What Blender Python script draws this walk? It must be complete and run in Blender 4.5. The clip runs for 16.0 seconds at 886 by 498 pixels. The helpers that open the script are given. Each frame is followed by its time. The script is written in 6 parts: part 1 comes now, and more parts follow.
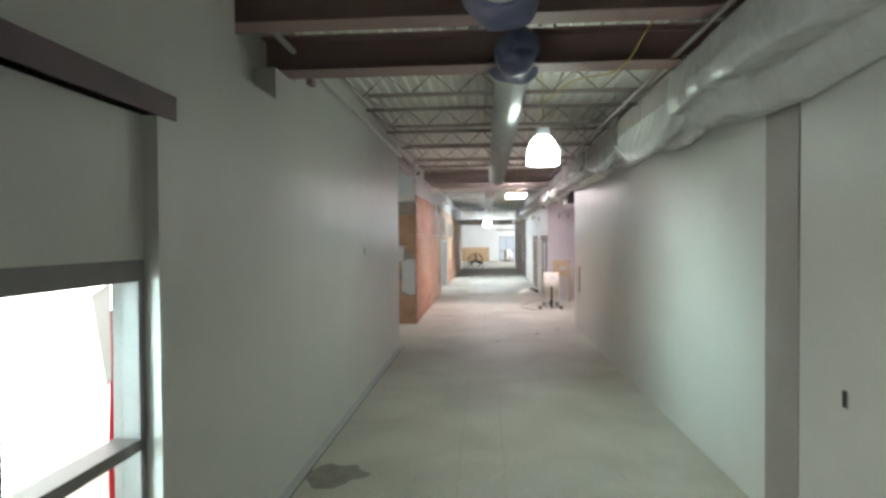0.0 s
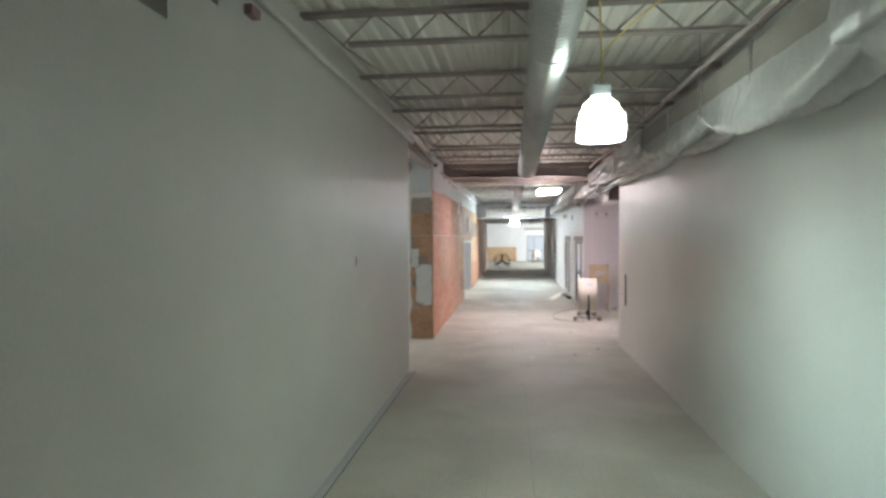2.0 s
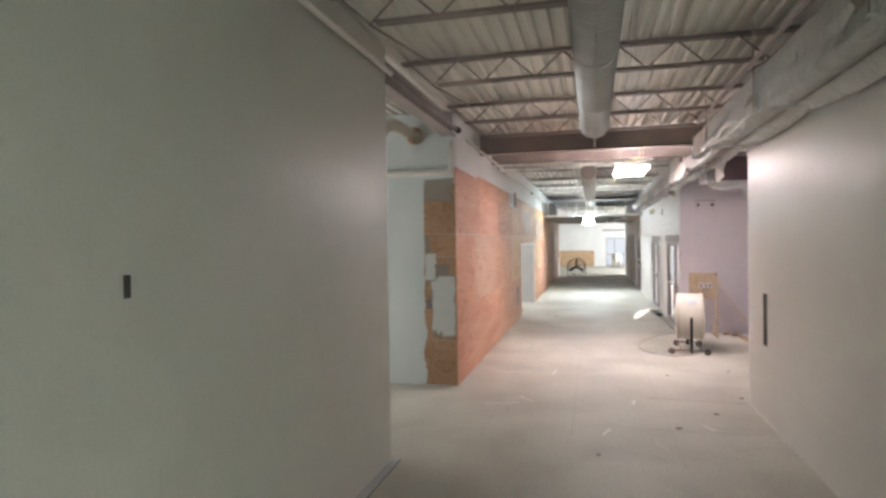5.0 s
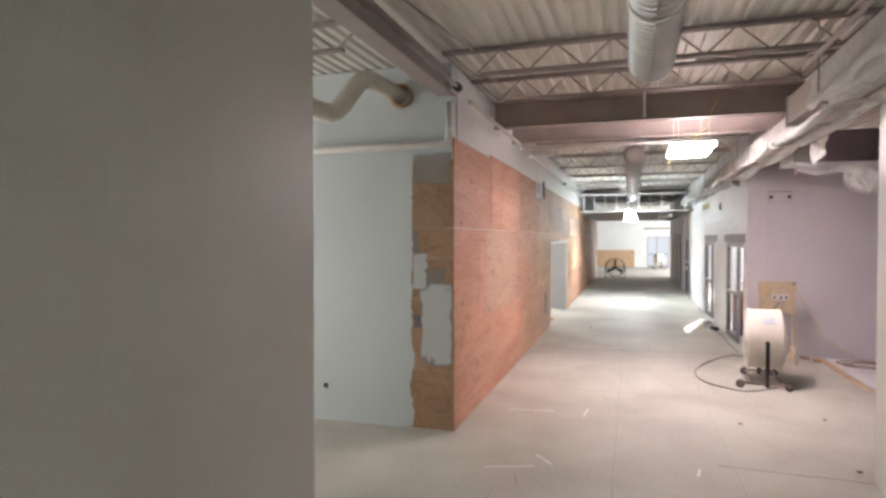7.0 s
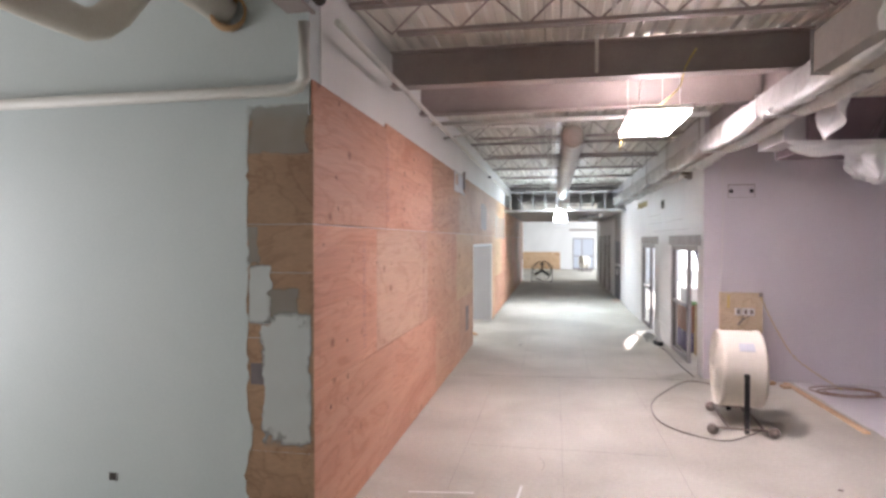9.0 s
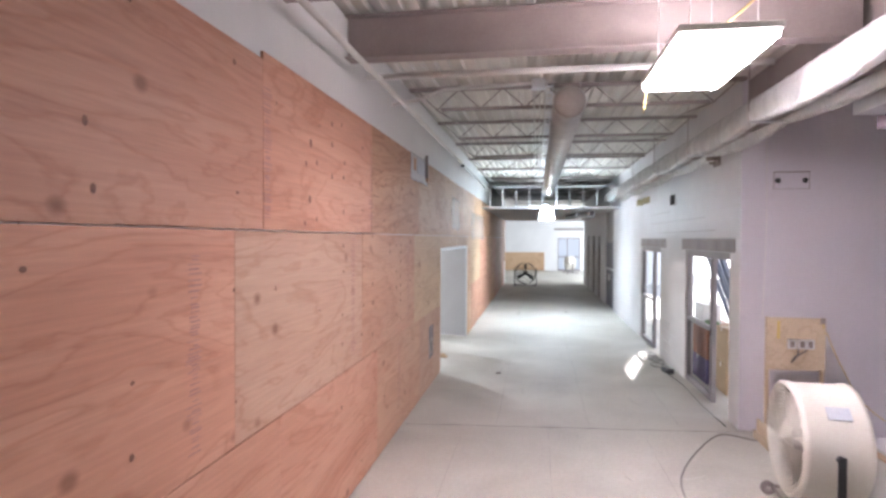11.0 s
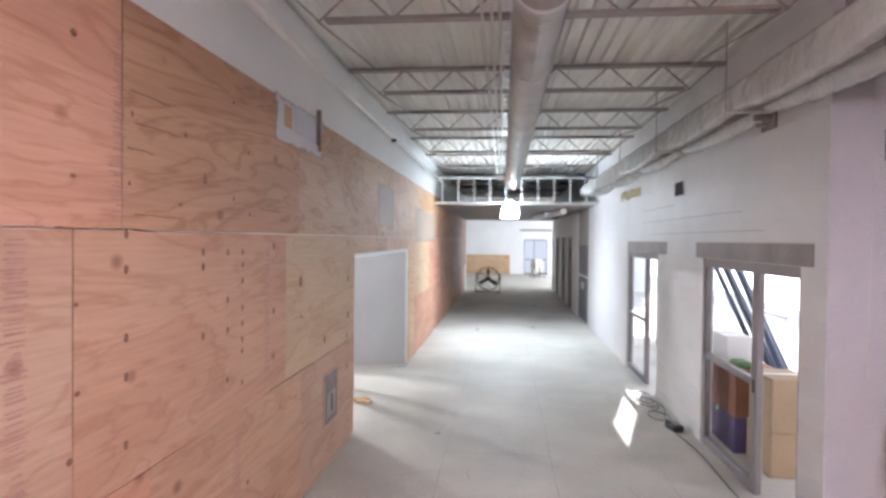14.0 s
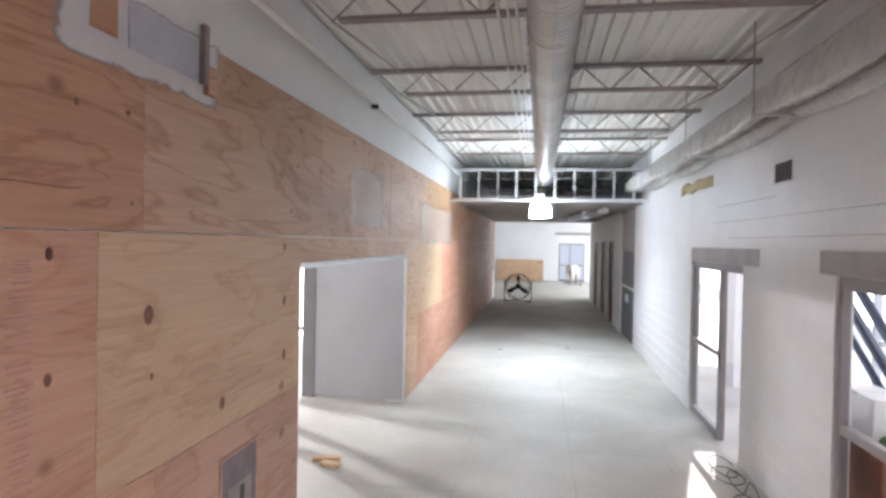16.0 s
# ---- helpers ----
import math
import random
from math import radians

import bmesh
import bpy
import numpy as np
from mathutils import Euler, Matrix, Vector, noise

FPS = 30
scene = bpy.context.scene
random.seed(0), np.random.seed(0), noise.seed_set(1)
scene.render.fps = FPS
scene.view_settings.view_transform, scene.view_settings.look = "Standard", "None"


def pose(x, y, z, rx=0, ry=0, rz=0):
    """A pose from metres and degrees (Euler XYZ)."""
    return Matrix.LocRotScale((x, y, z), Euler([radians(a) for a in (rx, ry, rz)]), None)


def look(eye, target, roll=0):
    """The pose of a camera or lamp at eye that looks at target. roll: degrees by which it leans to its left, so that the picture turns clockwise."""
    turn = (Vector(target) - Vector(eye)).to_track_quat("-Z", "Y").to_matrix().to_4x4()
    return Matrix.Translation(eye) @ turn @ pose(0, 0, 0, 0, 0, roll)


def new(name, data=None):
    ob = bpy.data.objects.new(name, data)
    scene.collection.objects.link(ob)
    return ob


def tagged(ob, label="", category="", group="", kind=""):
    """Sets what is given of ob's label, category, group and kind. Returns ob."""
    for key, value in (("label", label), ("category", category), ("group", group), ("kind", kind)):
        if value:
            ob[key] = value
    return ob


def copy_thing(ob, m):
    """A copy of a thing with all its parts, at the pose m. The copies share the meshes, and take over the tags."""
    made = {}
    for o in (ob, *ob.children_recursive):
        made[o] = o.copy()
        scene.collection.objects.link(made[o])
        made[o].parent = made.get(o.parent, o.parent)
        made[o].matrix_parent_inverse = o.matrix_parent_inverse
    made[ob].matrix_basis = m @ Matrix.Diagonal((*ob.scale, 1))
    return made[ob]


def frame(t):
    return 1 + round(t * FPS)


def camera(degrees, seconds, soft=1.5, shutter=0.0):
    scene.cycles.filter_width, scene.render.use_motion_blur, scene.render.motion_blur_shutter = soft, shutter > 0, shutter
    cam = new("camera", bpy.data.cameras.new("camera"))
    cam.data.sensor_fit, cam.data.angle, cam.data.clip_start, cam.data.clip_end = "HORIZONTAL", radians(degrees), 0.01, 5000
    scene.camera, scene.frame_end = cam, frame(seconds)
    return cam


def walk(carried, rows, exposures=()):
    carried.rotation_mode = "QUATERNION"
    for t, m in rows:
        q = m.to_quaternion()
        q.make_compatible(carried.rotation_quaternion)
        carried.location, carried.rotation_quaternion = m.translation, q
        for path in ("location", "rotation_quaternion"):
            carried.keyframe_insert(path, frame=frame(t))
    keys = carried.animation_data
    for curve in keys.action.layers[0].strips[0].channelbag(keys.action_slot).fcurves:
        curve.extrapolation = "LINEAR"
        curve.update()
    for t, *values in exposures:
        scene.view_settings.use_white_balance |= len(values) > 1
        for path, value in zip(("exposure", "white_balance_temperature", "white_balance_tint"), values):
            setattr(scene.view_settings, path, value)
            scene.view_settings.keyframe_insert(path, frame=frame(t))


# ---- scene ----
cam = camera(73.9, 16.0, soft=2.9)
PATH = [
    (0, (0.126, -0.702, 2.31), (-0.018, 1.292, 2.273), -0.4),
    (0.5, (0.018, -0.068, 2.313), (-0.163, 1.923, 2.276), -0.1),
    (1, (-0.022, 0.502, 2.319), (-0.231, 2.491, 2.28), -0.0),
    (1.5, (0.045, 0.955, 2.368), (-0.185, 2.941, 2.327), -0.2),
    (2, (0.096, 1.47, 2.397), (-0.137, 3.456, 2.354), -0.2),
    (2.5, (0.155, 2.084, 2.435), (-0.075, 4.071, 2.386), -0.2),
    (3, (0.248, 2.807, 2.451), (0.031, 4.795, 2.401), -0.2),
    (3.5, (0.289, 3.644, 2.439), (0.108, 5.635, 2.39), 0.1),
    (4, (0.363, 4.504, 2.325), (0.068, 6.482, 2.292), -0.4),
    (6.5, (0.321, 7.769, 2.29), (-0.261, 9.682, 2.254), -0.2),
    (7, (0.257, 8.395, 2.293), (-0.352, 10.3, 2.257), -0.0),
    (7.5, (0.286, 8.965, 2.298), (-0.354, 10.859, 2.262), 0.1),
    (8, (0.292, 9.553, 2.301), (-0.38, 11.437, 2.263), 0.0),
    (8.5, (0.152, 10.266, 2.309), (-0.464, 12.169, 2.271), 0.2),
    (9, (0.003, 10.954, 2.304), (-0.366, 12.919, 2.273), 0.0),
    (9.5, (-0.177, 11.633, 2.332), (-0.499, 13.606, 2.297), 0.2),
    (12, (0.009, 14.72, 2.382), (-0.278, 16.699, 2.343), 0.4),
    (12.5, (-0.079, 15.309, 2.386), (-0.252, 17.301, 2.349), 0.4),
    (13, (-0.166, 15.819, 2.369), (-0.336, 17.811, 2.336), 0.6),
    (13.5, (-0.047, 16.281, 2.367), (-0.232, 18.272, 2.336), 0.7),
    (14, (0.077, 16.741, 2.391), (-0.128, 18.73, 2.358), 0.6),
    (14.5, (0.136, 17.22, 2.404), (-0.098, 19.206, 2.371), 0.8),
    (15, (0.237, 17.787, 2.425), (-0.041, 19.768, 2.391), 0.7),
    (15.5, (0.25, 18.471, 2.42), (-0.056, 20.448, 2.388), 0.8),
    (16, (0.222, 19.145, 2.399), (-0.101, 21.118, 2.375), 1.1),
]
walk(cam, [(t, look(eye, target, roll)) for t, eye, target, roll in PATH], exposures=[(0, 1.50, 6650, 10), (2.5, 1.53, 6650, 10), (4, 1.64, 6900, 11), (7, 1.65, 6950, 15), (9.5, 1.57, 6500, 16), (12, 1.58, 6230, 16), (14, 1.53, 6300, 17), (16, 1.45, 6400, 18)])

# ---- light ----
world = bpy.data.worlds.new("sky")
scene.world = world
world.use_nodes = True
SUN_EL, SUN_DIR = radians(29.5), Vector((0.27, 0.963, 0)).normalized()
sky = world.node_tree.nodes.new("ShaderNodeTexSky")
sky.sky_type, sky.sun_disc = "NISHITA", False
sky.sun_elevation, sky.sun_rotation = SUN_EL, math.atan2(SUN_DIR.x, SUN_DIR.y)
bg = world.node_tree.nodes["Background"]
bg.inputs["Strength"].default_value = 0.15
world.node_tree.links.new(sky.outputs[0], bg.inputs[0])
sun = new("sun", bpy.data.lights.new("sun", "SUN"))
sun.data.energy, sun.data.angle, sun.data.color = 2.0, radians(0.6), (1.0, 0.95, 0.88)
to_sun = SUN_DIR * math.cos(SUN_EL) + Vector((0, 0, math.sin(SUN_EL)))
sun.matrix_world = look(to_sun * 50, (0, 0, 0))


def window_light(name, eye, target, w, h, watts, color):
    """Area lamp in place of daylight at an opening; the entry one throws floor bands."""
    lamp = new(name, bpy.data.lights.new(name, "AREA"))
    lamp.data.shape, lamp.data.size, lamp.data.size_y = "RECTANGLE", w, h
    lamp.data.energy, lamp.data.color = watts, color
    lamp.matrix_world = look(eye, target)
    return lamp


window_light("daylight_side_corridor", (-6.9, 13.4, 1.9), (0, 13.4, 1.5), 2.6, 2.4, 31, (0.95, 0.98, 1.0))
# Small lamp added in the entry to throw hard-edged bands across the floor.
window_light("entry_band_lamp", (-5.65, 28.05, 2.3), (-0.6, 24.5, 0.0), 0.11, 0.11, 80, (0.95, 0.98, 1.0))
window_light("daylight_far_lobby", (6.8, 51.0, 1.9), (0, 51.0, 1.0), 9.0, 2.8, 280, (0.80, 0.91, 1.0))
first_window = window_light("daylight_first_window", (-2.95, 0.65, 1.4), (2.44, 6.3, 1.2), 0.9, 1.2, 3.0, (0.60, 0.97, 1.0))
first_window.data.spread = radians(30)
window_light("daylight_first_opening", (-2.06, 1.4, 1.1), (2.44, 2.6, 0.6), 2.0, 1.8, 5, (0.72, 1.0, 0.93))
LAMP_GREEN, LAMP_WARM, LAMP_COOL = (0.83, 1.0, 0.91), (1.0, 0.90, 0.95), (0.74, 0.90, 1.0)


# ---- materials ----
def nodes_of(name):
    m = bpy.data.materials.new(name)
    m.use_nodes = True
    return m, m.node_tree, m.node_tree.nodes["Principled BSDF"]


def paint(name, c1, c2, scale=1.2, rough=0.5, grain=40.0, bump=0.05, metal=0.0, stretch=(1, 1, 1), fine=0.12, per_piece=0.0, spec=0.5):
    """Two tones mottled at a coarse and a fine scale, in world metres, with a fine relief."""
    m, t, b = nodes_of(name)
    geo = t.nodes.new("ShaderNodeNewGeometry")
    mp = t.nodes.new("ShaderNodeMapping")
    mp.inputs["Scale"].default_value = stretch
    t.links.new(geo.outputs["Position"], mp.inputs[0])
    big, small = t.nodes.new("ShaderNodeTexNoise"), t.nodes.new("ShaderNodeTexNoise")
    big.inputs["Scale"].default_value, big.inputs["Detail"].default_value = scale, 6
    big.inputs["Distortion"].default_value = 0.4
    small.inputs["Scale"].default_value, small.inputs["Detail"].default_value = grain, 3
    for n in (big, small):
        t.links.new(mp.outputs[0], n.inputs["Vector"])
    ramp = t.nodes.new("ShaderNodeValToRGB")
    ramp.color_ramp.elements[0].position, ramp.color_ramp.elements[1].position = 0.32, 0.68
    ramp.color_ramp.elements[0].color, ramp.color_ramp.elements[1].color = (*c1, 1), (*c2, 1)
    t.links.new(big.outputs["Fac"], ramp.inputs[0])
    mix = t.nodes.new("ShaderNodeMix")
    mix.data_type, mix.blend_type = "RGBA", "OVERLAY"
    mix.inputs["Factor"].default_value = fine
    t.links.new(ramp.outputs[0], mix.inputs[6])
    t.links.new(small.outputs["Fac"], mix.inputs[7])
    out = mix.outputs[2]
    if per_piece:
        info = t.nodes.new("ShaderNodeObjectInfo")
        mr = t.nodes.new("ShaderNodeMapRange")
        mr.inputs["To Min"].default_value, mr.inputs["To Max"].default_value = 1 - per_piece, 1 + per_piece
        t.links.new(info.outputs["Random"], mr.inputs[0])
        hsv = t.nodes.new("ShaderNodeHueSaturation")
        t.links.new(mr.outputs[0], hsv.inputs["Value"])
        t.links.new(out, hsv.inputs["Color"])
        out = hsv.outputs[0]
    t.links.new(out, b.inputs["Base Color"])
    rr = t.nodes.new("ShaderNodeMapRange")
    rr.inputs["To Min"].default_value, rr.inputs["To Max"].default_value = rough - 0.07, rough + 0.07
    t.links.new(big.outputs["Fac"], rr.inputs[0])
    t.links.new(rr.outputs[0], b.inputs["Roughness"])
    b.inputs["Metallic"].default_value = metal
    b.inputs["Specular IOR Level"].default_value = spec
    bp = t.nodes.new("ShaderNodeBump")
    bp.inputs["Strength"].default_value, bp.inputs["Distance"].default_value = bump, 0.01
    t.links.new(small.outputs["Fac"], bp.inputs["Height"])
    t.links.new(bp.outputs[0], b.inputs["Normal"])
    return m


def plywood(name, c1, c2, c3, figure=0.45):
    """Rotary-cut softwood veneer: long wavy grain along y, knots, blotchy stain."""
    m, t, b = nodes_of(name)
    geo = t.nodes.new("ShaderNodeNewGeometry")
    info = t.nodes.new("ShaderNodeObjectInfo")
    off = t.nodes.new("ShaderNodeVectorMath")
    off.operation = "SCALE"
    comb = t.nodes.new("ShaderNodeCombineXYZ")
    for i in range(3):
        t.links.new(info.outputs["Random"], comb.inputs[i])
    t.links.new(comb.outputs[0], off.inputs[0])
    off.inputs["Scale"].default_value = 37.0
    add = t.nodes.new("ShaderNodeVectorMath")
    t.links.new(geo.outputs["Position"], add.inputs[0])
    t.links.new(off.outputs[0], add.inputs[1])
    mp = t.nodes.new("ShaderNodeMapping")
    mp.inputs["Scale"].default_value = (1.0, 0.35, 1.6)
    t.links.new(add.outputs[0], mp.inputs[0])
    blot = t.nodes.new("ShaderNodeTexNoise")
    blot.inputs["Scale"].default_value, blot.inputs["Detail"].default_value, blot.inputs["Distortion"].default_value = 1.3, 5, 0.9
    t.links.new(mp.outputs[0], blot.inputs["Vector"])
    mul = t.nodes.new("ShaderNodeMath")
    mul.operation = "MULTIPLY"
    mul.inputs[1].default_value = 9.0
    t.links.new(blot.outputs["Fac"], mul.inputs[0])
    rings = t.nodes.new("ShaderNodeMath")
    rings.operation = "PINGPONG"
    rings.inputs[1].default_value = 0.5
    t.links.new(mul.outputs[0], rings.inputs[0])
    fine = t.nodes.new("ShaderNodeMapping")
    fine.inputs["Scale"].default_value = (20.0, 2.2, 55.0)
    t.links.new(add.outputs[0], fine.inputs[0])
    gr = t.nodes.new("ShaderNodeTexNoise")
    gr.inputs["Scale"].default_value, gr.inputs["Detail"].default_value = 1.0, 4
    t.links.new(fine.outputs[0], gr.inputs["Vector"])
    ramp = t.nodes.new("ShaderNodeValToRGB")
    ramp.color_ramp.elements[0].color, ramp.color_ramp.elements[1].color = (*c2, 1), (*c1, 1)
    ramp.color_ramp.elements[0].position, ramp.color_ramp.elements[1].position = 0.33, 0.62
    t.links.new(blot.outputs["Fac"], ramp.inputs[0])
    m1 = t.nodes.new("ShaderNodeMix")
    m1.data_type, m1.blend_type = "RGBA", "MULTIPLY"
    t.links.new(ramp.outputs[0], m1.inputs[6])
    m1.inputs[7].default_value = (*c3, 1)
    rmap = t.nodes.new("ShaderNodeMapRange")
    rmap.inputs["From Min"].default_value, rmap.inputs["From Max"].default_value = 0.32, 0.5
    rmap.inputs["To Max"].default_value = figure
    t.links.new(rings.outputs[0], rmap.inputs[0])
    t.links.new(rmap.outputs[0], m1.inputs["Factor"])
    m2 = t.nodes.new("ShaderNodeMix")
    m2.data_type, m2.blend_type = "RGBA", "OVERLAY"
    m2.inputs["Factor"].default_value = 0.22
    t.links.new(m1.outputs[2], m2.inputs[6])
    t.links.new(gr.outputs["Fac"], m2.inputs[7])
    knot = t.nodes.new("ShaderNodeTexVoronoi")
    knot.inputs["Scale"].default_value = 2.6
    km = t.nodes.new("ShaderNodeMapping")
    km.inputs["Scale"].default_value = (0.2, 0.8, 1.0)
    t.links.new(add.outputs[0], km.inputs[0])
    t.links.new(km.outputs[0], knot.inputs["Vector"])
    kr = t.nodes.new("ShaderNodeMapRange")
    kr.inputs["From Min"].default_value, kr.inputs["From Max"].default_value = 0.05, 0.13
    kr.inputs["To Min"].default_value, kr.inputs["To Max"].default_value = 0.75, 0.0
    t.links.new(knot.outputs["Distance"], kr.inputs[0])
    m3 = t.nodes.new("ShaderNodeMix")
    m3.data_type = "RGBA"
    t.links.new(kr.outputs[0], m3.inputs["Factor"])
    t.links.new(m2.outputs[2], m3.inputs[6])
    m3.inputs[7].default_value = (0.22, 0.09, 0.05, 1)
    hsv = t.nodes.new("ShaderNodeHueSaturation")
    vr = t.nodes.new("ShaderNodeMapRange")
    vr.inputs["To Min"].default_value, vr.inputs["To Max"].default_value = 0.88, 1.1
    t.links.new(info.outputs["Random"], vr.inputs[0])
    t.links.new(vr.outputs[0], hsv.inputs["Value"])
    t.links.new(m3.outputs[2], hsv.inputs["Color"])
    t.links.new(hsv.outputs[0], b.inputs["Base Color"])
    b.inputs["Roughness"].default_value = 0.62
    bp = t.nodes.new("ShaderNodeBump")
    bp.inputs["Strength"].default_value, bp.inputs["Distance"].default_value = 0.25, 0.004
    t.links.new(gr.outputs["Fac"], bp.inputs["Height"])
    t.links.new(bp.outputs[0], b.inputs["Normal"])
    return m


def glow(name, color, strength):
    m, t, b = nodes_of(name)
    b.inputs["Base Color"].default_value = (0.9, 0.9, 0.9, 1)
    b.inputs["Emission Color"].default_value = (*color, 1)
    b.inputs["Emission Strength"].default_value = strength
    return m


def film_material(name):
    """Thin milky polythene sheet."""
    m, t, b = nodes_of(name)
    b.inputs["Base Color"].default_value = (0.90, 0.90, 0.89, 1)
    b.inputs["Roughness"].default_value = 0.17
    b.inputs["Specular IOR Level"].default_value = 0.7
    tl = t.nodes.new("ShaderNodeBsdfTranslucent")
    tl.inputs[0].default_value = (0.85, 0.86, 0.85, 1)
    tr = t.nodes.new("ShaderNodeBsdfTransparent")
    tr.inputs[0].default_value = (0.95, 0.96, 0.95, 1)
    geo = t.nodes.new("ShaderNodeNewGeometry")
    n = t.nodes.new("ShaderNodeTexNoise")
    n.inputs["Scale"].default_value, n.inputs["Detail"].default_value, n.inputs["Distortion"].default_value = 7.0, 5, 1.2
    t.links.new(geo.outputs["Position"], n.inputs["Vector"])
    bp = t.nodes.new("ShaderNodeBump")
    bp.inputs["Strength"].default_value, bp.inputs["Distance"].default_value = 0.7, 0.03
    t.links.new(n.outputs["Fac"], bp.inputs["Height"])
    t.links.new(bp.outputs[0], b.inputs["Normal"])
    a, c = t.nodes.new("ShaderNodeMixShader"), t.nodes.new("ShaderNodeMixShader")
    a.inputs[0].default_value = 0.35
    mr = t.nodes.new("ShaderNodeMapRange")
    mr.inputs["To Min"].default_value, mr.inputs["To Max"].default_value = 0.0, 0.24
    t.links.new(n.outputs["Fac"], mr.inputs[0])
    t.links.new(mr.outputs[0], c.inputs[0])
    t.links.new(b.outputs[0], a.inputs[1])
    t.links.new(tl.outputs[0], a.inputs[2])
    t.links.new(a.outputs[0], c.inputs[1])
    t.links.new(tr.outputs[0], c.inputs[2])
    t.links.new(c.outputs[0], t.nodes["Material Output"].inputs[0])
    return m


def smear(name, c1, c2, axes, most):
    """Paint or filler wiped thin: it covers in the middle and breaks up towards its edges."""
    m, t, b = nodes_of(name)
    b.inputs["Roughness"].default_value = 0.6

    def calc(op, a, c=None):
        q = t.nodes.new("ShaderNodeMath")
        q.operation = op
        for i, v in enumerate((a, c)):
            if v is None:
                continue
            if isinstance(v, (int, float)):
                q.inputs[i].default_value = v
            else:
                t.links.new(v, q.inputs[i])
        return q.outputs[0]

    tc, sep, geo = t.nodes.new("ShaderNodeTexCoord"), t.nodes.new("ShaderNodeSeparateXYZ"), t.nodes.new("ShaderNodeNewGeometry")
    t.links.new(tc.outputs["Generated"], sep.inputs[0])
    d = [calc("SUBTRACT", 0.5, calc("ABSOLUTE", calc("SUBTRACT", sep.outputs[a], 0.5))) for a in axes]
    edge = calc("MULTIPLY", calc("MINIMUM", d[0], d[1]), 5.0)
    big, small = t.nodes.new("ShaderNodeTexNoise"), t.nodes.new("ShaderNodeTexNoise")
    for n, sc in ((big, 5.0), (small, 24.0)):
        n.inputs["Scale"].default_value, n.inputs["Detail"].default_value = sc, 6
        t.links.new(geo.outputs["Position"], n.inputs["Vector"])
    wob = calc("ADD", calc("MULTIPLY", calc("SUBTRACT", big.outputs["Fac"], 0.5), 1.9), calc("MULTIPLY", calc("SUBTRACT", small.outputs["Fac"], 0.5), 0.8))
    cover = calc("MINIMUM", calc("MAXIMUM", calc("MULTIPLY", calc("ADD", edge, wob), 2.2), 0.0), 1.0)
    cover = calc("MULTIPLY", cover, calc("MINIMUM", calc("MULTIPLY", edge, 3.0), 1.0))
    mix = t.nodes.new("ShaderNodeMix")
    mix.data_type = "RGBA"
    mix.inputs[6].default_value, mix.inputs[7].default_value = (*c1, 1), (*c2, 1)
    t.links.new(big.outputs["Fac"], mix.inputs[0])
    t.links.new(mix.outputs[2], b.inputs["Base Color"])
    bare, blend = t.nodes.new("ShaderNodeBsdfTransparent"), t.nodes.new("ShaderNodeMixShader")
    t.links.new(calc("MULTIPLY", cover, most), blend.inputs[0])
    t.links.new(bare.outputs[0], blend.inputs[1])
    t.links.new(b.outputs[0], blend.inputs[2])
    t.links.new(blend.outputs[0], t.nodes["Material Output"].inputs[0])
    return m


def glass_material(name):
    m, t, b = nodes_of(name)
    b.inputs["Base Color"].default_value = (0.95, 0.98, 0.97, 1)
    b.inputs["Transmission Weight"].default_value = 1.0
    b.inputs["Roughness"].default_value = 0.0
    b.inputs["IOR"].default_value = 1.02
    return m


M = {}
M["wall"] = paint("painted_drywall", (0.60, 0.585, 0.555), (0.66, 0.645, 0.61), 0.7, 0.42, 60, 0.03)
M["mint"] = paint("pale_mint_paint", (0.585, 0.64, 0.645), (0.64, 0.69, 0.695), 0.6, 0.45, 60, 0.03)
M["lavender"] = paint("pale_lavender_paint", (0.62, 0.59, 0.635), (0.68, 0.65, 0.69), 0.6, 0.5, 60, 0.03)
M["white"] = paint("white_paint", (0.72, 0.72, 0.71), (0.79, 0.79, 0.78), 0.8, 0.5, 60, 0.03)
M["block"] = paint("painted_block", (0.65, 0.64, 0.64), (0.72, 0.71, 0.71), 1.0, 0.5, 90, 0.12, per_piece=0.02)
M["joint"] = paint("block_joint", (0.62, 0.61, 0.59), (0.67, 0.66, 0.64), 2.0, 0.7, 80, 0.1)
M["floor"] = paint("dusty_floor_board", (0.425, 0.405, 0.355), (0.58, 0.56, 0.50), 0.7, 0.6, 26, 0.06, fine=0.16)
M["deck"] = paint("cream_deck_paint", (0.70, 0.675, 0.62), (0.78, 0.755, 0.70), 0.6, 0.55, 30, 0.03)
M["joist"] = paint("grey_brown_steel_primer", (0.33, 0.275, 0.26), (0.40, 0.34, 0.32), 2.0, 0.6, 50, 0.05)
M["beam"] = paint("red_oxide_primer", (0.29, 0.185, 0.175), (0.36, 0.235, 0.225), 1.4, 0.55, 40, 0.05)
M["galv"] = paint("galvanised_sheet", (0.62, 0.62, 0.62), (0.74, 0.74, 0.74), 3.0, 0.46, 25, 0.05, metal=1.0)
M["strut"] = paint("bright_zinc_steel", (0.68, 0.69, 0.70), (0.78, 0.79, 0.80), 4.0, 0.35, 30, 0.03, metal=0.85)
M["pipe"] = paint("white_enamel_pipe", (0.68, 0.66, 0.62), (0.74, 0.72, 0.68), 2.0, 0.4, 60, 0.02)
M["dark"] = paint("black_rubber", (0.018, 0.018, 0.02), (0.035, 0.035, 0.037), 4.0, 0.6, 60, 0.05)
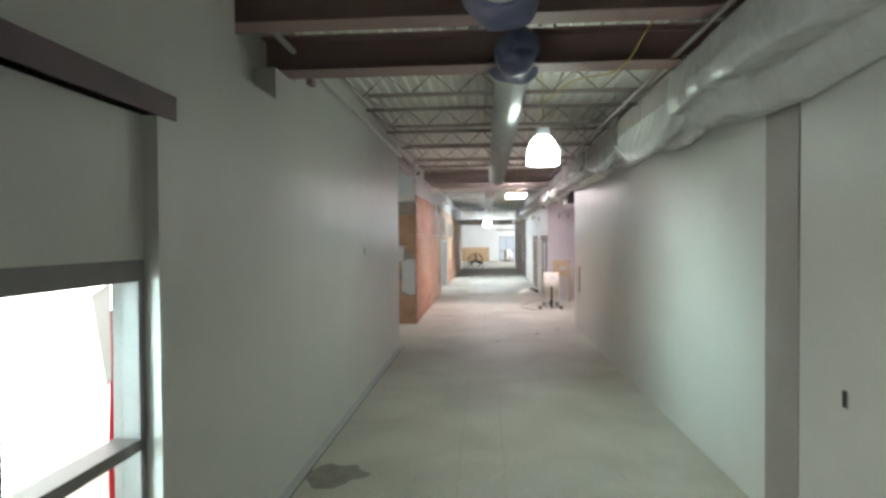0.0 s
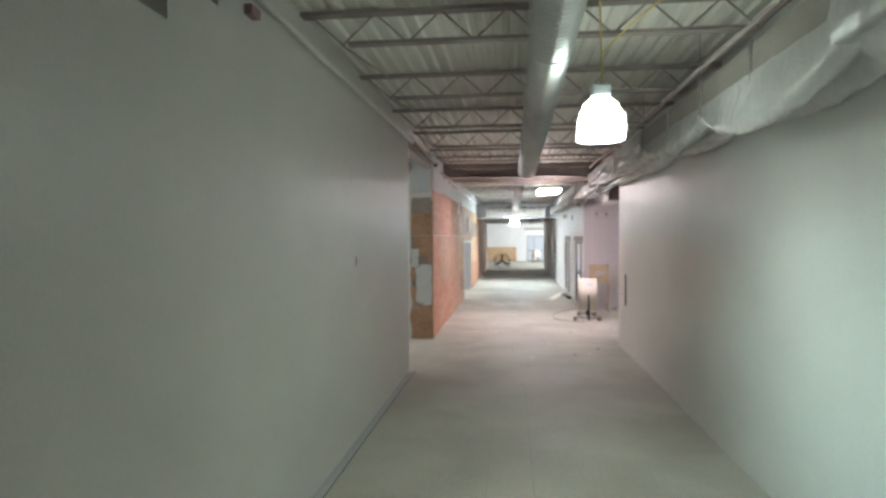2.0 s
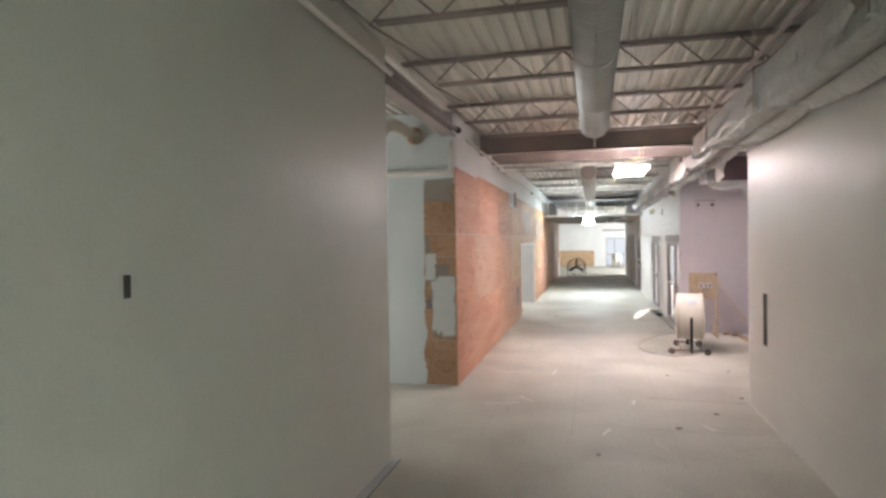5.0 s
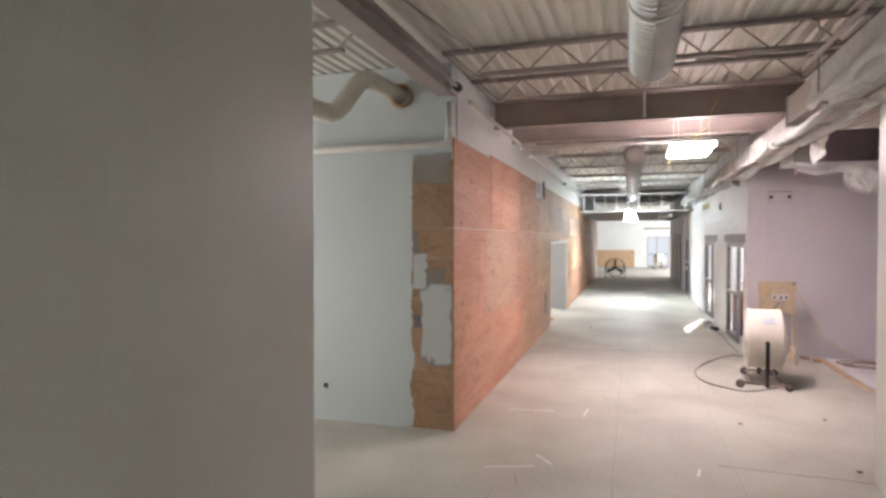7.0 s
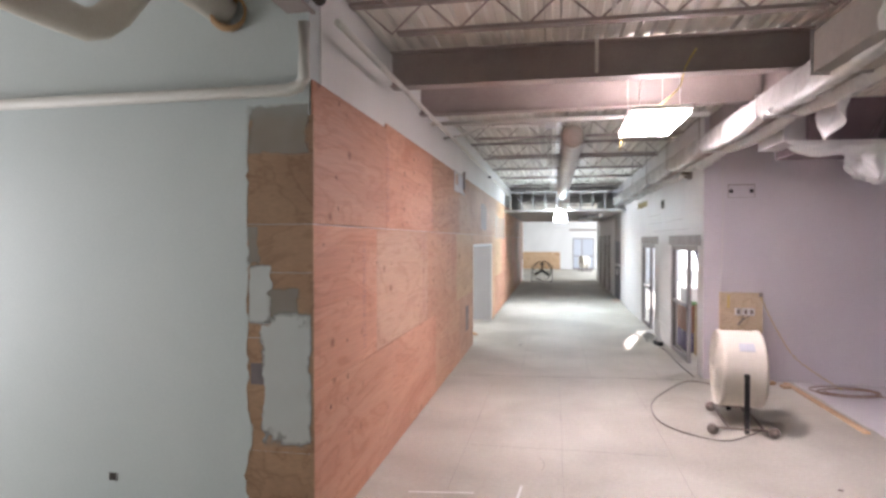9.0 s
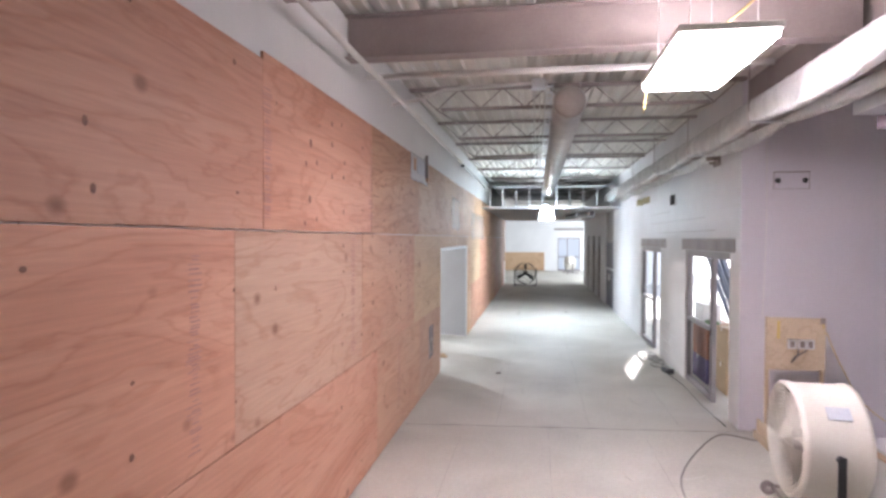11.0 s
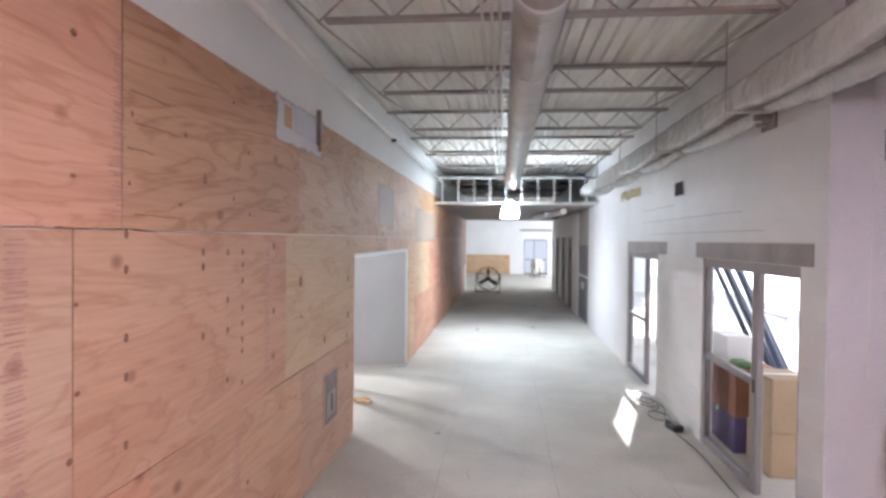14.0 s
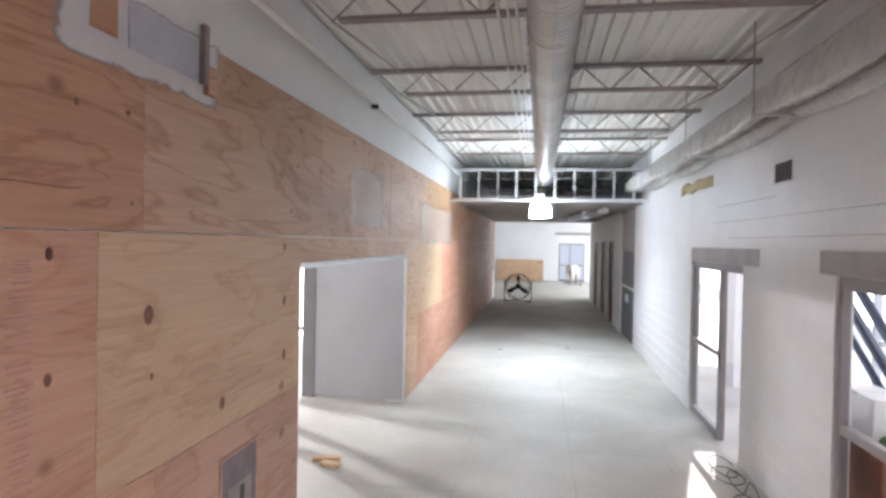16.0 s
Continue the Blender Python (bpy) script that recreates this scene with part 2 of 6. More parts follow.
# Near-black for fittings, and for the shade inside holes that have no depth.
M["hole"] = paint("dark_box_and_hole_shade", (0.05, 0.045, 0.04), (0.08, 0.07, 0.065), 4.0, 0.9, 60, 0.05)
M["frame"] = paint("taupe_door_frame_paint", (0.22, 0.20, 0.205), (0.27, 0.25, 0.25), 2.0, 0.4, 60, 0.03)
M["lintel"] = paint("raw_steel_lintel", (0.20, 0.165, 0.155), (0.30, 0.255, 0.24), 3.0, 0.5, 30, 0.1)
M["purple"] = paint("purple_grey_primer", (0.155, 0.11, 0.13), (0.21, 0.155, 0.175), 1.6, 0.5, 40, 0.05)
# Column taupe; on the plate past the soffit it carries the deck's shade.
M["strip"] = paint("taupe_paint_and_deck_shade", (0.30, 0.265, 0.24), (0.36, 0.32, 0.295), 1.0, 0.5, 50, 0.04)
M["cream"] = paint("cream_plastic", (0.62, 0.58, 0.51), (0.68, 0.645, 0.57), 3.0, 0.4, 60, 0.02)
M["card"] = paint("brown_cardboard", (0.36, 0.265, 0.165), (0.43, 0.32, 0.20), 2.0, 0.75, 40, 0.06)
M["navy"] = paint("navy_pipe_plastic", (0.03, 0.045, 0.085), (0.05, 0.07, 0.12), 3.0, 0.45, 40, 0.02)
M["blue"] = paint("blue_plastic_wrap", (0.10, 0.10, 0.19), (0.17, 0.17, 0.30), 5.0, 0.35, 20, 0.3)
M["pinkred"] = paint("red_banner_cloth", (0.45, 0.05, 0.07), (0.55, 0.08, 0.10), 3.0, 0.7, 60, 0.05)
M["cable"] = paint("black_cable", (0.03, 0.03, 0.03), (0.05, 0.05, 0.05), 9.0, 0.5, 60, 0.02)
M["brown_cable"] = paint("brown_cable", (0.30, 0.20, 0.16), (0.38, 0.26, 0.2), 9.0, 0.5, 60, 0.02)
M["yellow"] = paint("yellow_cord", (0.55, 0.40, 0.12), (0.62, 0.47, 0.16), 9.0, 0.6, 60, 0.02)
M["foam"] = paint("mineral_wool", (0.42, 0.36, 0.20), (0.52, 0.46, 0.27), 12.0, 0.9, 60, 0.4)
M["copper"] = paint("paint_patch_tan", (0.42, 0.25, 0.12), (0.50, 0.31, 0.16), 3.0, 0.6, 30, 0.06)
M["concrete"] = paint("outdoor_concrete", (0.42, 0.41, 0.39), (0.52, 0.51, 0.49), 0.3, 0.8, 8, 0.1)
M["ply_pink"] = plywood("pink_treated_plywood", (0.565, 0.305, 0.205), (0.49, 0.235, 0.15), (0.72, 0.56, 0.46))
M["ply_tan"] = plywood("tan_plywood", (0.58, 0.385, 0.25), (0.48, 0.30, 0.185), (0.70, 0.58, 0.48), 0.7)
M["ply_brown"] = plywood("brown_plywood", (0.51, 0.30, 0.18), (0.42, 0.225, 0.13), (0.66, 0.53, 0.44), 0.65)
M["ply_pale"] = plywood("pale_plywood", (0.60, 0.42, 0.265), (0.52, 0.345, 0.21), (0.76, 0.64, 0.52))
M["ply_peach"] = plywood("peach_plywood", (0.545, 0.35, 0.245), (0.485, 0.28, 0.19), (0.70, 0.55, 0.43))
M["ply_orange"] = plywood("orange_plywood", (0.53, 0.315, 0.205), (0.46, 0.245, 0.155), (0.70, 0.57, 0.48))
M["duct_sheet"] = paint("dull_duct_sheet", (0.31, 0.28, 0.25), (0.38, 0.35, 0.315), 2.0, 0.5, 25, 0.04)
M["ply_gold"] = plywood("golden_plywood", (0.62, 0.40, 0.225), (0.54, 0.315, 0.16), (0.78, 0.64, 0.5))
M["stain"] = paint("damp_stain", (0.22, 0.21, 0.18), (0.30, 0.28, 0.24), 6.0, 0.7, 30, 0.05)
M["plate"] = paint("blue_grey_sheet", (0.46, 0.48, 0.53), (0.56, 0.58, 0.62), 4.0, 0.4, 40, 0.04)
M["dab"] = paint("dark_screw_dab", (0.16, 0.075, 0.05), (0.27, 0.13, 0.085), 20.0, 0.7, 60, 0.05)
M["stamp"] = paint("faded_stamp_ink", (0.36, 0.19, 0.165), (0.46, 0.26, 0.21), 14.0, 0.8, 60, 0.02)
M["overspray"] = paint("thin_grey_overspray", (0.60, 0.51, 0.46), (0.68, 0.66, 0.65), 3.0, 0.5, 30, 0.05)
M["gypsum"] = paint("grey_gypsum_board", (0.47, 0.475, 0.49), (0.53, 0.535, 0.55), 0.8, 0.6, 50, 0.03)
M["pale_dust"] = paint("pale_plaster_dust", (0.60, 0.58, 0.55), (0.68, 0.66, 0.63), 6.0, 0.8, 40, 0.05)
M["floor_line"] = paint("faint_floor_seam", (0.33, 0.305, 0.28), (0.42, 0.39, 0.36), 6.0, 0.7, 40, 0.05)
M["sheet"] = paint("white_dust_sheet", (0.66, 0.64, 0.68), (0.76, 0.74, 0.77), 1.5, 0.35, 12, 0.3)
M["grey_cable"] = paint("grey_cable_sheath", (0.20, 0.18, 0.17), (0.26, 0.24, 0.22), 9.0, 0.5, 60, 0.02)
M["purplebox"] = paint("purple_printed_card", (0.07, 0.05, 0.14), (0.10, 0.07, 0.18), 3.0, 0.6, 40, 0.03)
M["redbox"] = paint("red_brown_card", (0.24, 0.09, 0.05), (0.30, 0.12, 0.07), 3.0, 0.6, 40, 0.03)
M["green"] = paint("green_bag", (0.10, 0.20, 0.08), (0.16, 0.28, 0.12), 6.0, 0.6, 40, 0.1)
M["darkdoor"] = paint("dark_grey_door_paint", (0.10, 0.10, 0.115), (0.14, 0.14, 0.155), 2.0, 0.5, 40, 0.03)
M["doorwood"] = paint("dark_brown_door", (0.12, 0.075, 0.06), (0.17, 0.11, 0.085), 2.0, 0.5, 40, 0.04, stretch=(4, 4, 0.6))
M["seam"] = paint("dark_seam_dirt", (0.10, 0.085, 0.07), (0.18, 0.155, 0.13), 8.0, 0.8, 40, 0.05)
M["ply_board"] = plywood("weathered_board_plywood", (0.56, 0.45, 0.32), (0.48, 0.37, 0.26), (0.68, 0.60, 0.52))
M["ply_strip"] = plywood("dull_brown_plywood", (0.44, 0.275, 0.17), (0.37, 0.215, 0.13), (0.55, 0.45, 0.37))
M["film"] = film_material("milky_polythene")
M["glass"] = glass_material("clear_glass")
M["filler"] = smear("smeared_filler", (0.57, 0.59, 0.58), (0.63, 0.66, 0.66), (0, 2), 0.97)
M["thin_filler"] = smear("thin_grey_filler", (0.40, 0.36, 0.31), (0.50, 0.49, 0.46), (0, 2), 0.55)
M["spray"] = smear("white_paint_overspray", (0.70, 0.68, 0.68), (0.79, 0.79, 0.80), (1, 2), 0.85)
M["thin_spray"] = smear("thin_white_overspray", (0.80, 0.73, 0.66), (0.85, 0.81, 0.76), (1, 2), 0.32)
M["bell"] = glow("lit_acrylic_bell", LAMP_GREEN, 6.0)
M["panel"] = glow("lit_light_panel", LAMP_WARM, 24.5)
M["uplight"] = glow("lit_uplight_slot", LAMP_WARM, 11.0)
M["hazy_daylight"] = glow("bluish_daylight", (0.78, 0.88, 1.0), 0.2)
M["hazy_daylight"].node_tree.nodes["Principled BSDF"].inputs["Base Color"].default_value = (0.25, 0.28, 0.32, 1)
M["bulb"] = glow("lit_lamp_bulb", LAMP_GREEN, 135.0)
M["daylight"] = glow("overexposed_daylight", (1.0, 0.98, 0.98), 1.1)
M["far_bell"] = glow("lit_far_bell", LAMP_COOL, 50.0)
M["far_bulb"] = glow("lit_far_bulb", LAMP_COOL, 1000.0)
# Dull dark tone that gives flat plates the shade of an opening.
M["recess"] = paint("recess_shade", (0.17, 0.14, 0.15), (0.24, 0.20, 0.205), 5.0, 0.7, 40, 0.08)
M["stub"] = paint("grey_brown_stub", (0.27, 0.23, 0.21), (0.36, 0.31, 0.28), 5.0, 0.6, 40, 0.05)


# ---- mesh helpers ----
def box(bm, x0, x1, y0, y1, z0, z1, bevel=0.0):
    vs = [bm.verts.new(p) for p in ((x0, y0, z0), (x1, y0, z0), (x1, y1, z0), (x0, y1, z0), (x0, y0, z1), (x1, y0, z1), (x1, y1, z1), (x0, y1, z1))]
    fs = [bm.faces.new([vs[i] for i in q]) for q in ((0, 3, 2, 1), (4, 5, 6, 7), (0, 1, 5, 4), (1, 2, 6, 5), (2, 3, 7, 6), (3, 0, 4, 7))]
    if bevel:
        es = {e for f in fs for e in f.edges}
        bmesh.ops.bevel(bm, geom=list(es), offset=bevel, segments=1, affect="EDGES")
    return bm


def boxes(*specs, bevel=0.0):
    bm = bmesh.new()
    for s in specs:
        box(bm, *s, bevel=bevel)
    return bm


def tube(bm, pts, r, seg=10, closed=False, caps=True):
    """A round bar along the points."""
    pts = [Vector(p) for p in pts]
    n = len(pts)
    rings = []
    up = Vector((0, 0, 1))
    for i, p in enumerate(pts):
        a = pts[(i - 1) % n] if closed or i else pts[0]
        c = pts[(i + 1) % n] if closed or i < n - 1 else pts[-1]
        d = (c - a).normalized()
        side = d.cross(up)
        if side.length < 0.05:
            side = d.cross(Vector((0, 1, 0)))
        side.normalize()
        top = side.cross(d)
        rings.append([bm.verts.new(p + (side * math.cos(k * math.tau / seg) + top * math.sin(k * math.tau / seg)) * r) for k in range(seg)])
    for i in range(n if closed else n - 1):
        a, c = rings[i], rings[(i + 1) % n]
        for k in range(seg):
            f = bm.faces.new((a[k], a[(k + 1) % seg], c[(k + 1) % seg], c[k]))
            f.smooth = True
    if caps and not closed:
        bm.faces.new(rings[0][::-1])
        bm.faces.new(rings[-1])
    return bm


def lathe(bm, profile, m=None, seg=32):
    """Turns (radius, height) pairs about z, then places the result by m."""
    m = m or Matrix()
    rings = [[bm.verts.new(m @ Vector((r * math.cos(k * math.tau / seg), r * math.sin(k * math.tau / seg), z))) for k in range(seg)] for r, z in profile]
    for a, c in zip(rings, rings[1:]):
        for k in range(seg):
            f = bm.faces.new((a[k], a[(k + 1) % seg], c[(k + 1) % seg], c[k]))
            f.smooth = True
    return bm


def mesh(name, bm, material):
    bmesh.ops.recalc_face_normals(bm, faces=bm.faces)
    me = bpy.data.meshes.new(name)
    bm.to_mesh(me)
    bm.free()
    me.materials.append(material)
    return me


def part(name, bm, material, parent, label=""):
    ob = new(name, mesh(name, bm, material))
    ob.parent = parent
    return tagged(ob, label)


def whole(name, bm, material, label, category, group="", kind=""):
    """A thing or a piece of the setting made of one mesh."""
    return tagged(new(name, mesh(name, bm, material)), label, category, group, kind)


def thing(name, label, category, at=(0, 0, 0), group="", kind="", turn=0):
    ob = new(name)
    ob.matrix_basis = pose(*at, 0, 0, turn)
    return tagged(ob, label, category, group, kind)


def setting(name, bm, material, label, category):
    return whole(name, bm, material, label, category, kind="structure")


def arc(cx, cy, z, r, a0, a1, n=24):
    return [(cx + r * math.cos(radians(a0 + (a1 - a0) * i / n)), cy + r * math.sin(radians(a0 + (a1 - a0) * i / n)), z) for i in range(n + 1)]


# ---- the large structure ----
XL, XR, DECK = -1.73, 2.44, 4.40
Y_END_L, Y_PLY, Y_END_R, Y_SIGN = 11.82, 15.03, 14.84, 21.31

setting("floor", boxes((-9.0, 7.2, -6.2, 60.0, -0.12, 0.0)), M["floor"], "dusty beige floor covered with protective board", "floor")
gb = bmesh.new()
box(gb, -400, 400, -400, 400, -0.4, -0.13)
setting("ground", gb, M["concrete"], "pale sunlit concrete ground outside the building", "ground")


def deck_sheet(x0, x1, y0, y1, z, pitch=0.15, depth=0.04):
    bm = bmesh.new()
    xs = []
    n = int((x1 - x0) / pitch)
    for i in range(n):
        a = x0 + i * pitch
        xs += [(a, z), (a + 0.055, z), (a + 0.075, z - depth), (a + 0.13, z - depth)]
    rows = [[bm.verts.new((x, y, h)) for x, h in xs] for y in (y0, y1)]
    for i in range(len(xs) - 1):
        bm.faces.new((rows[0][i], rows[0][i + 1], rows[1][i + 1], rows[1][i]))
    box(bm, x0, x1, y0, y1, z + 0.01, z + 0.16)
    return bm


roof = deck_sheet(-9.0, 7.2, -6.2, 21.6, DECK)
for x0, x1, y0, y1 in ((-9.0, 2.75, 21.6, 46.0), (-9.0, 7.2, 46.0, 60.0)):
    more = bpy.data.meshes.new("deck_bay")
    bay = deck_sheet(x0, x1, y0, y1, DECK)
    bay.to_mesh(more)
    bay.free()
    roof.from_mesh(more)
setting("ceiling", roof, M["deck"], "cream painted corrugated steel roof deck", "ceiling")

# left wall of the first corridor, with the glazed opening near its start
W0, W1 = 0.2, 2.53
setting("wall_left", boxes((XL - 0.22, XL, -6.0, W0, 0, DECK - 0.05), (XL - 0.22, XL, W1, 3.6, 0, DECK - 0.05), (XL - 0.22, XL, 3.6, 4.45, 0, 3.56), (XL - 0.22, XL, 4.45, 5.0, 0, 3.84), (XL - 0.22, XL - 0.2, 3.6, 4.45, 3.56, 3.84), (XL - 0.22, XL - 0.2, 3.6, 5.0, 3.84, DECK - 0.05), (XL - 0.22, XL, 5.0, Y_END_L, 0, DECK - 0.05), (XL - 0.22, XL, W0, W1, 3.02, DECK - 0.05)), M["wall"], "smooth pale painted corridor wall", "wall")
setting("wall_right", boxes((XR, XR + 0.22, -6.0, Y_END_R, 0, DECK - 0.05)), M["wall"], "smooth pale painted corridor wall", "wall")
setting("wall_back", boxes((-9.0, 7.2, -6.2, -6.0, 0, DECK - 0.05)), M["wall"], "plain pale wall closing the corridor", "wall")
setting("column_strip", boxes((XR - 0.012, XR + 0.05, 3.82, 4.33, 0, 3.9)), M["strip"], "taupe painted column face set in the wall", "column")

# side corridor behind the left wall
setting("wall_side_near", boxes((-9.0, XL - 0.22, Y_END_L - 0.22, Y_END_L, 0, DECK - 0.05)), M["wall"], "pale wall of the side corridor", "wall")
setting("wall_side_end", boxes((-7.2, -7.0, Y_END_L - 0.2, Y_PLY + 0.2, 0, DECK - 0.05)), M["wall"], "plain pale wall closing the side corridor", "wall")
setting("wall_side_far", boxes((-9.0, XL - 0.03, Y_PLY, Y_PLY + 0.2, 0, DECK - 0.05)), M["mint"], "pale mint painted drywall of the side corridor", "wall")

# left wall behind the plywood, and beyond
LD0, LD1 = 23.78, 27.68
setting("wall_plywood_backing", boxes((XL - 0.25, XL - 0.02, Y_PLY + 0.2, LD0, 0, DECK - 0.05), (XL - 0.25, XL - 0.02, LD1, 45.4, 0, DECK - 0.05), (XL - 0.25, XL - 0.02, LD0, LD1, 2.2, DECK - 0.05)), M["white"], "white painted wall above the plywood", "wall")

# right recess
setting("wall_sign", boxes((XR + 0.002, 7.0, Y_SIGN - 0.0015, Y_SIGN, 0, DECK - 0.05), (XR + 0.134, 7.0, Y_SIGN, Y_SIGN + 0.2, 0, DECK - 0.05)), M["lavender"], "pale lavender painted wall of the open bay", "wall")
setting("wall_bay_side", boxes((7.0, 7.2, Y_END_R, Y_SIGN + 0.2, 0, DECK - 0.05)), M["lavender"], "plain pale wall closing the open bay", "wall")
setting("wall_bay_near", boxes((XR + 0.22, 7.0, Y_END_R - 0.22, Y_END_R, 0, DECK - 0.05)), M["lavender"], "plain pale wall of the open bay", "wall")

# right block wall with two glazed openings
D1, D2, HEAD = (21.72, 24.02), (26.08, 28.28), 2.2
XB = XR + 0.004
setting("wall_block", boxes((XB, XB + 0.125, Y_SIGN, D1[0], 0, DECK - 0.05), (XB, XB + 0.125, D1[1], D2[0], 0, DECK - 0.05), (XB, XB + 0.125, D2[1], 33.6, 0, DECK - 0.05),
                            (XB, XB + 0.125, D1[0], D1[1], HEAD, DECK - 0.05), (XB, XB + 0.125, D2[0], D2[1], HEAD, DECK - 0.05)), M["joint"], "painted concrete block wall", "wall")
setting("wall_right_far", boxes((XB, XB + 0.19, 35.9, 37.6, 0, DECK - 0.05), (XB, XB + 0.19, 33.6, 35.9, 3.35, DECK - 0.05), (XB, XB + 0.19, 38.6, 39.9, 0, DECK - 0.05), (XB, XB + 0.19, 40.9, 42.6, 0, DECK - 0.05),
                                (XB, XB + 0.19, 43.6, 46.0, 0, DECK - 0.05), (XB, XB + 0.19, 37.6, 38.6, 2.5, DECK - 0.05), (XB, XB + 0.19, 39.9, 40.9, 2.5, DECK - 0.05), (XB, XB + 0.19, 42.6, 43.6, 2.5, DECK - 0.05)), M["white"], "white painted wall with a row of door openings", "wall")
setting("wall_rooms_behind", boxes((2.72, 2.76, 31.0, 46.0, 0, DECK - 0.05)), M["wall"], "plain wall inside the rooms", "wall")
setting("wall_far", boxes((-9.0, 1.48, 58.0, 58.2, 0, DECK - 0.05), (3.1, 7.2, 58.0, 58.2, 0, DECK - 0.05), (1.48, 3.1, 58.0, 58.2, 2.45, DECK - 0.05)), M["white"], "white painted end wall of the lobby", "wall")
setting("wall_lobby_left", boxes((-9.2, -9.0, 28.0, 58.2, 0, DECK - 0.05), (-9.0, XL - 0.25, 45.2, 45.4, 0, DECK - 0.05)), M["white"], "white wall closing the lobby", "wall")
setting("wall_lobby_right", boxes((7.0, 7.2, 56.0, 58.2, 0, DECK - 0.05), (7.0, 7.2, 46.0, 56.0, 0, 0.3), (7.0, 7.2, 46.0, 56.0, 3.4, DECK - 0.05)), M["white"], "white wall with a wide window", "wall")
setting("wall_lobby_corner", boxes((XB + 0.32, 7.0, 45.8, 46.0, 0, DECK - 0.05)), M["white"], "plain white wall beside the lobby", "wall")

# outside the block wall: unseen slabs and a pier, added to block the sun
setting("canopy", boxes((XB + 0.19, 4.5, 21.5, 28.4, 3.0, 3.12)), M["white"], "unseen white slab blocking the sun before the doors", "canopy")
setting("canopy", boxes((XB + 0.19, 5.2, 31.7, 37.0, 3.0, 3.12)), M["white"], "unseen white slab trimming the sun patch of the second door", "canopy")
# Added blocker: leaves a single sun patch from the sidelight.
setting("sun_block_pier", boxes((3.55, 3.72, 29.9, 30.60, -0.13, 4.8)), M["white"], "white pier added outside to keep sun off the second door bay", "pier")
# entry behind the left opening
setting("wall_entry_left", boxes((-5.75, -5.6, LD0 - 0.16, LD1 - 0.5, 0, 2.9)), M["white"], "plain wall of the entry", "wall")
setting("wall_entry_panel", boxes((-3.12, XL - 0.02, LD1 - 0.004, LD1 + 0.16, 0.03, 2.24)), M["gypsum"], "grey-white drywall return beside the opening", "wall")
setting("wall_entry_near", boxes((-5.6, XL - 0.25, LD0 - 0.16, LD0, 0, DECK - 0.05)), M["white"], "plain wall of the entry", "wall")
setting("ceiling_entry", boxes((-6.0, XL - 0.25, LD0 - 0.16, 31.0, 2.9, 3.0)), M["white"], "plain white ceiling of the entry", "ceiling")


# ---- steel overhead ----
def i_beam(name, y, x0, x1, z0, z1, w, mat, label):
    t = thing(name, label, "beam", (0, y, 0), group="steel beams")
    part("web", boxes((x0, x1, -0.006, 0.006, z0 + 0.014, z1 - 0.014)), mat, t)
    part("bottom_flange", boxes((x0, x1, -w / 2, w / 2, z0, z0 + 0.014)), mat, t)
    part("top_flange", boxes((x0, x1, -w / 2, w / 2, z1 - 0.014, z1)), mat, t)
    return t


i_beam("steel_beam", 4.75, XL - 0.19, XR, 3.855, 4.17, 0.3, M["beam"], "red-brown primed steel beam crossing the corridor")
i_beam("steel_beam", 3.78, XL - 0.19, XR, 3.95, 4.22, 0.24, M["beam"], "red-brown primed steel beam crossing the corridor")
i_beam("steel_beam", 17.2, XL, XR, 3.95, 4.33, 0.18, M["joist"], "grey-brown primed steel beam crossing the corridor")
i_beam("steel_beam", 18.6, XL, XR, 3.95, 4.33, 0.18, M["joist"], "grey-brown primed steel beam crossing the corridor")


def bar_joist():
    t = thing("bar_joist", "grey-brown open-web steel joist under the deck", "joist", (0, 6.5, 0), group="open-web joists")
    part("top_chord", boxes((XL, XR, -0.05, -0.008, 4.31, 4.345), (XL, XR, 0.008, 0.05, 4.31, 4.345)), M["joist"], t)
    part("bottom_chord", boxes((XL + 0.42, XR - 0.42, -0.045, -0.008, 4.05, 4.08), (XL + 0.42, XR - 0.42, 0.008, 0.045, 4.05, 4.08)), M["joist"], t)
    n = 14
    xs = [XL + 0.08 + (XR - XL - 0.16) * i / n for i in range(n + 1)]
    for i in range(n):
        za, zb = (4.325, 4.065) if i % 2 == 0 else (4.065, 4.325)
        bm = bmesh.new()
        tube(bm, [(xs[i], 0, za), (xs[i + 1], 0, zb)], 0.009, 6)
        part("web_bar", bm, M["joist"], t)
    return t


JOISTS = [6.5, 8.5, 10.45, 12.4, 14.62, 15.86, 21.2, 23.45, 25.7, 28.0, 30.2]
first = bar_joist()
for y in [-4.0, -1.5, 0.8] + JOISTS[1:] + [34.5, 37.0, 39.5, 42.0]:
    copy_thing(first, pose(0, y, 0))

# edge beam over the side corridor and its pair over the bay
eb = thing("edge_beam", "dark primed steel beam along the wall line", "beam", group="edge beams")
part("web", boxes((XL - 0.12, XL - 0.1, Y_END_L, Y_PLY + 0.05, 3.99, 4.3)), M["joist"], eb)
part("bottom_flange", boxes((XL - 0.2, XL, Y_END_L, Y_PLY + 0.05, 3.97, 3.99)), M["joist"], eb)
eb = thing("edge_beam", "dark primed steel beam over the open bay", "beam", group="edge beams")
part("web", boxes((XR + 0.08, XR + 0.1, Y_END_R, Y_SIGN, 3.99, 4.34)), M["joist"], eb)
part("bottom_flange", boxes((XR, XR + 0.2, Y_END_R, Y_SIGN, 3.97, 3.99)), M["joist"], eb)


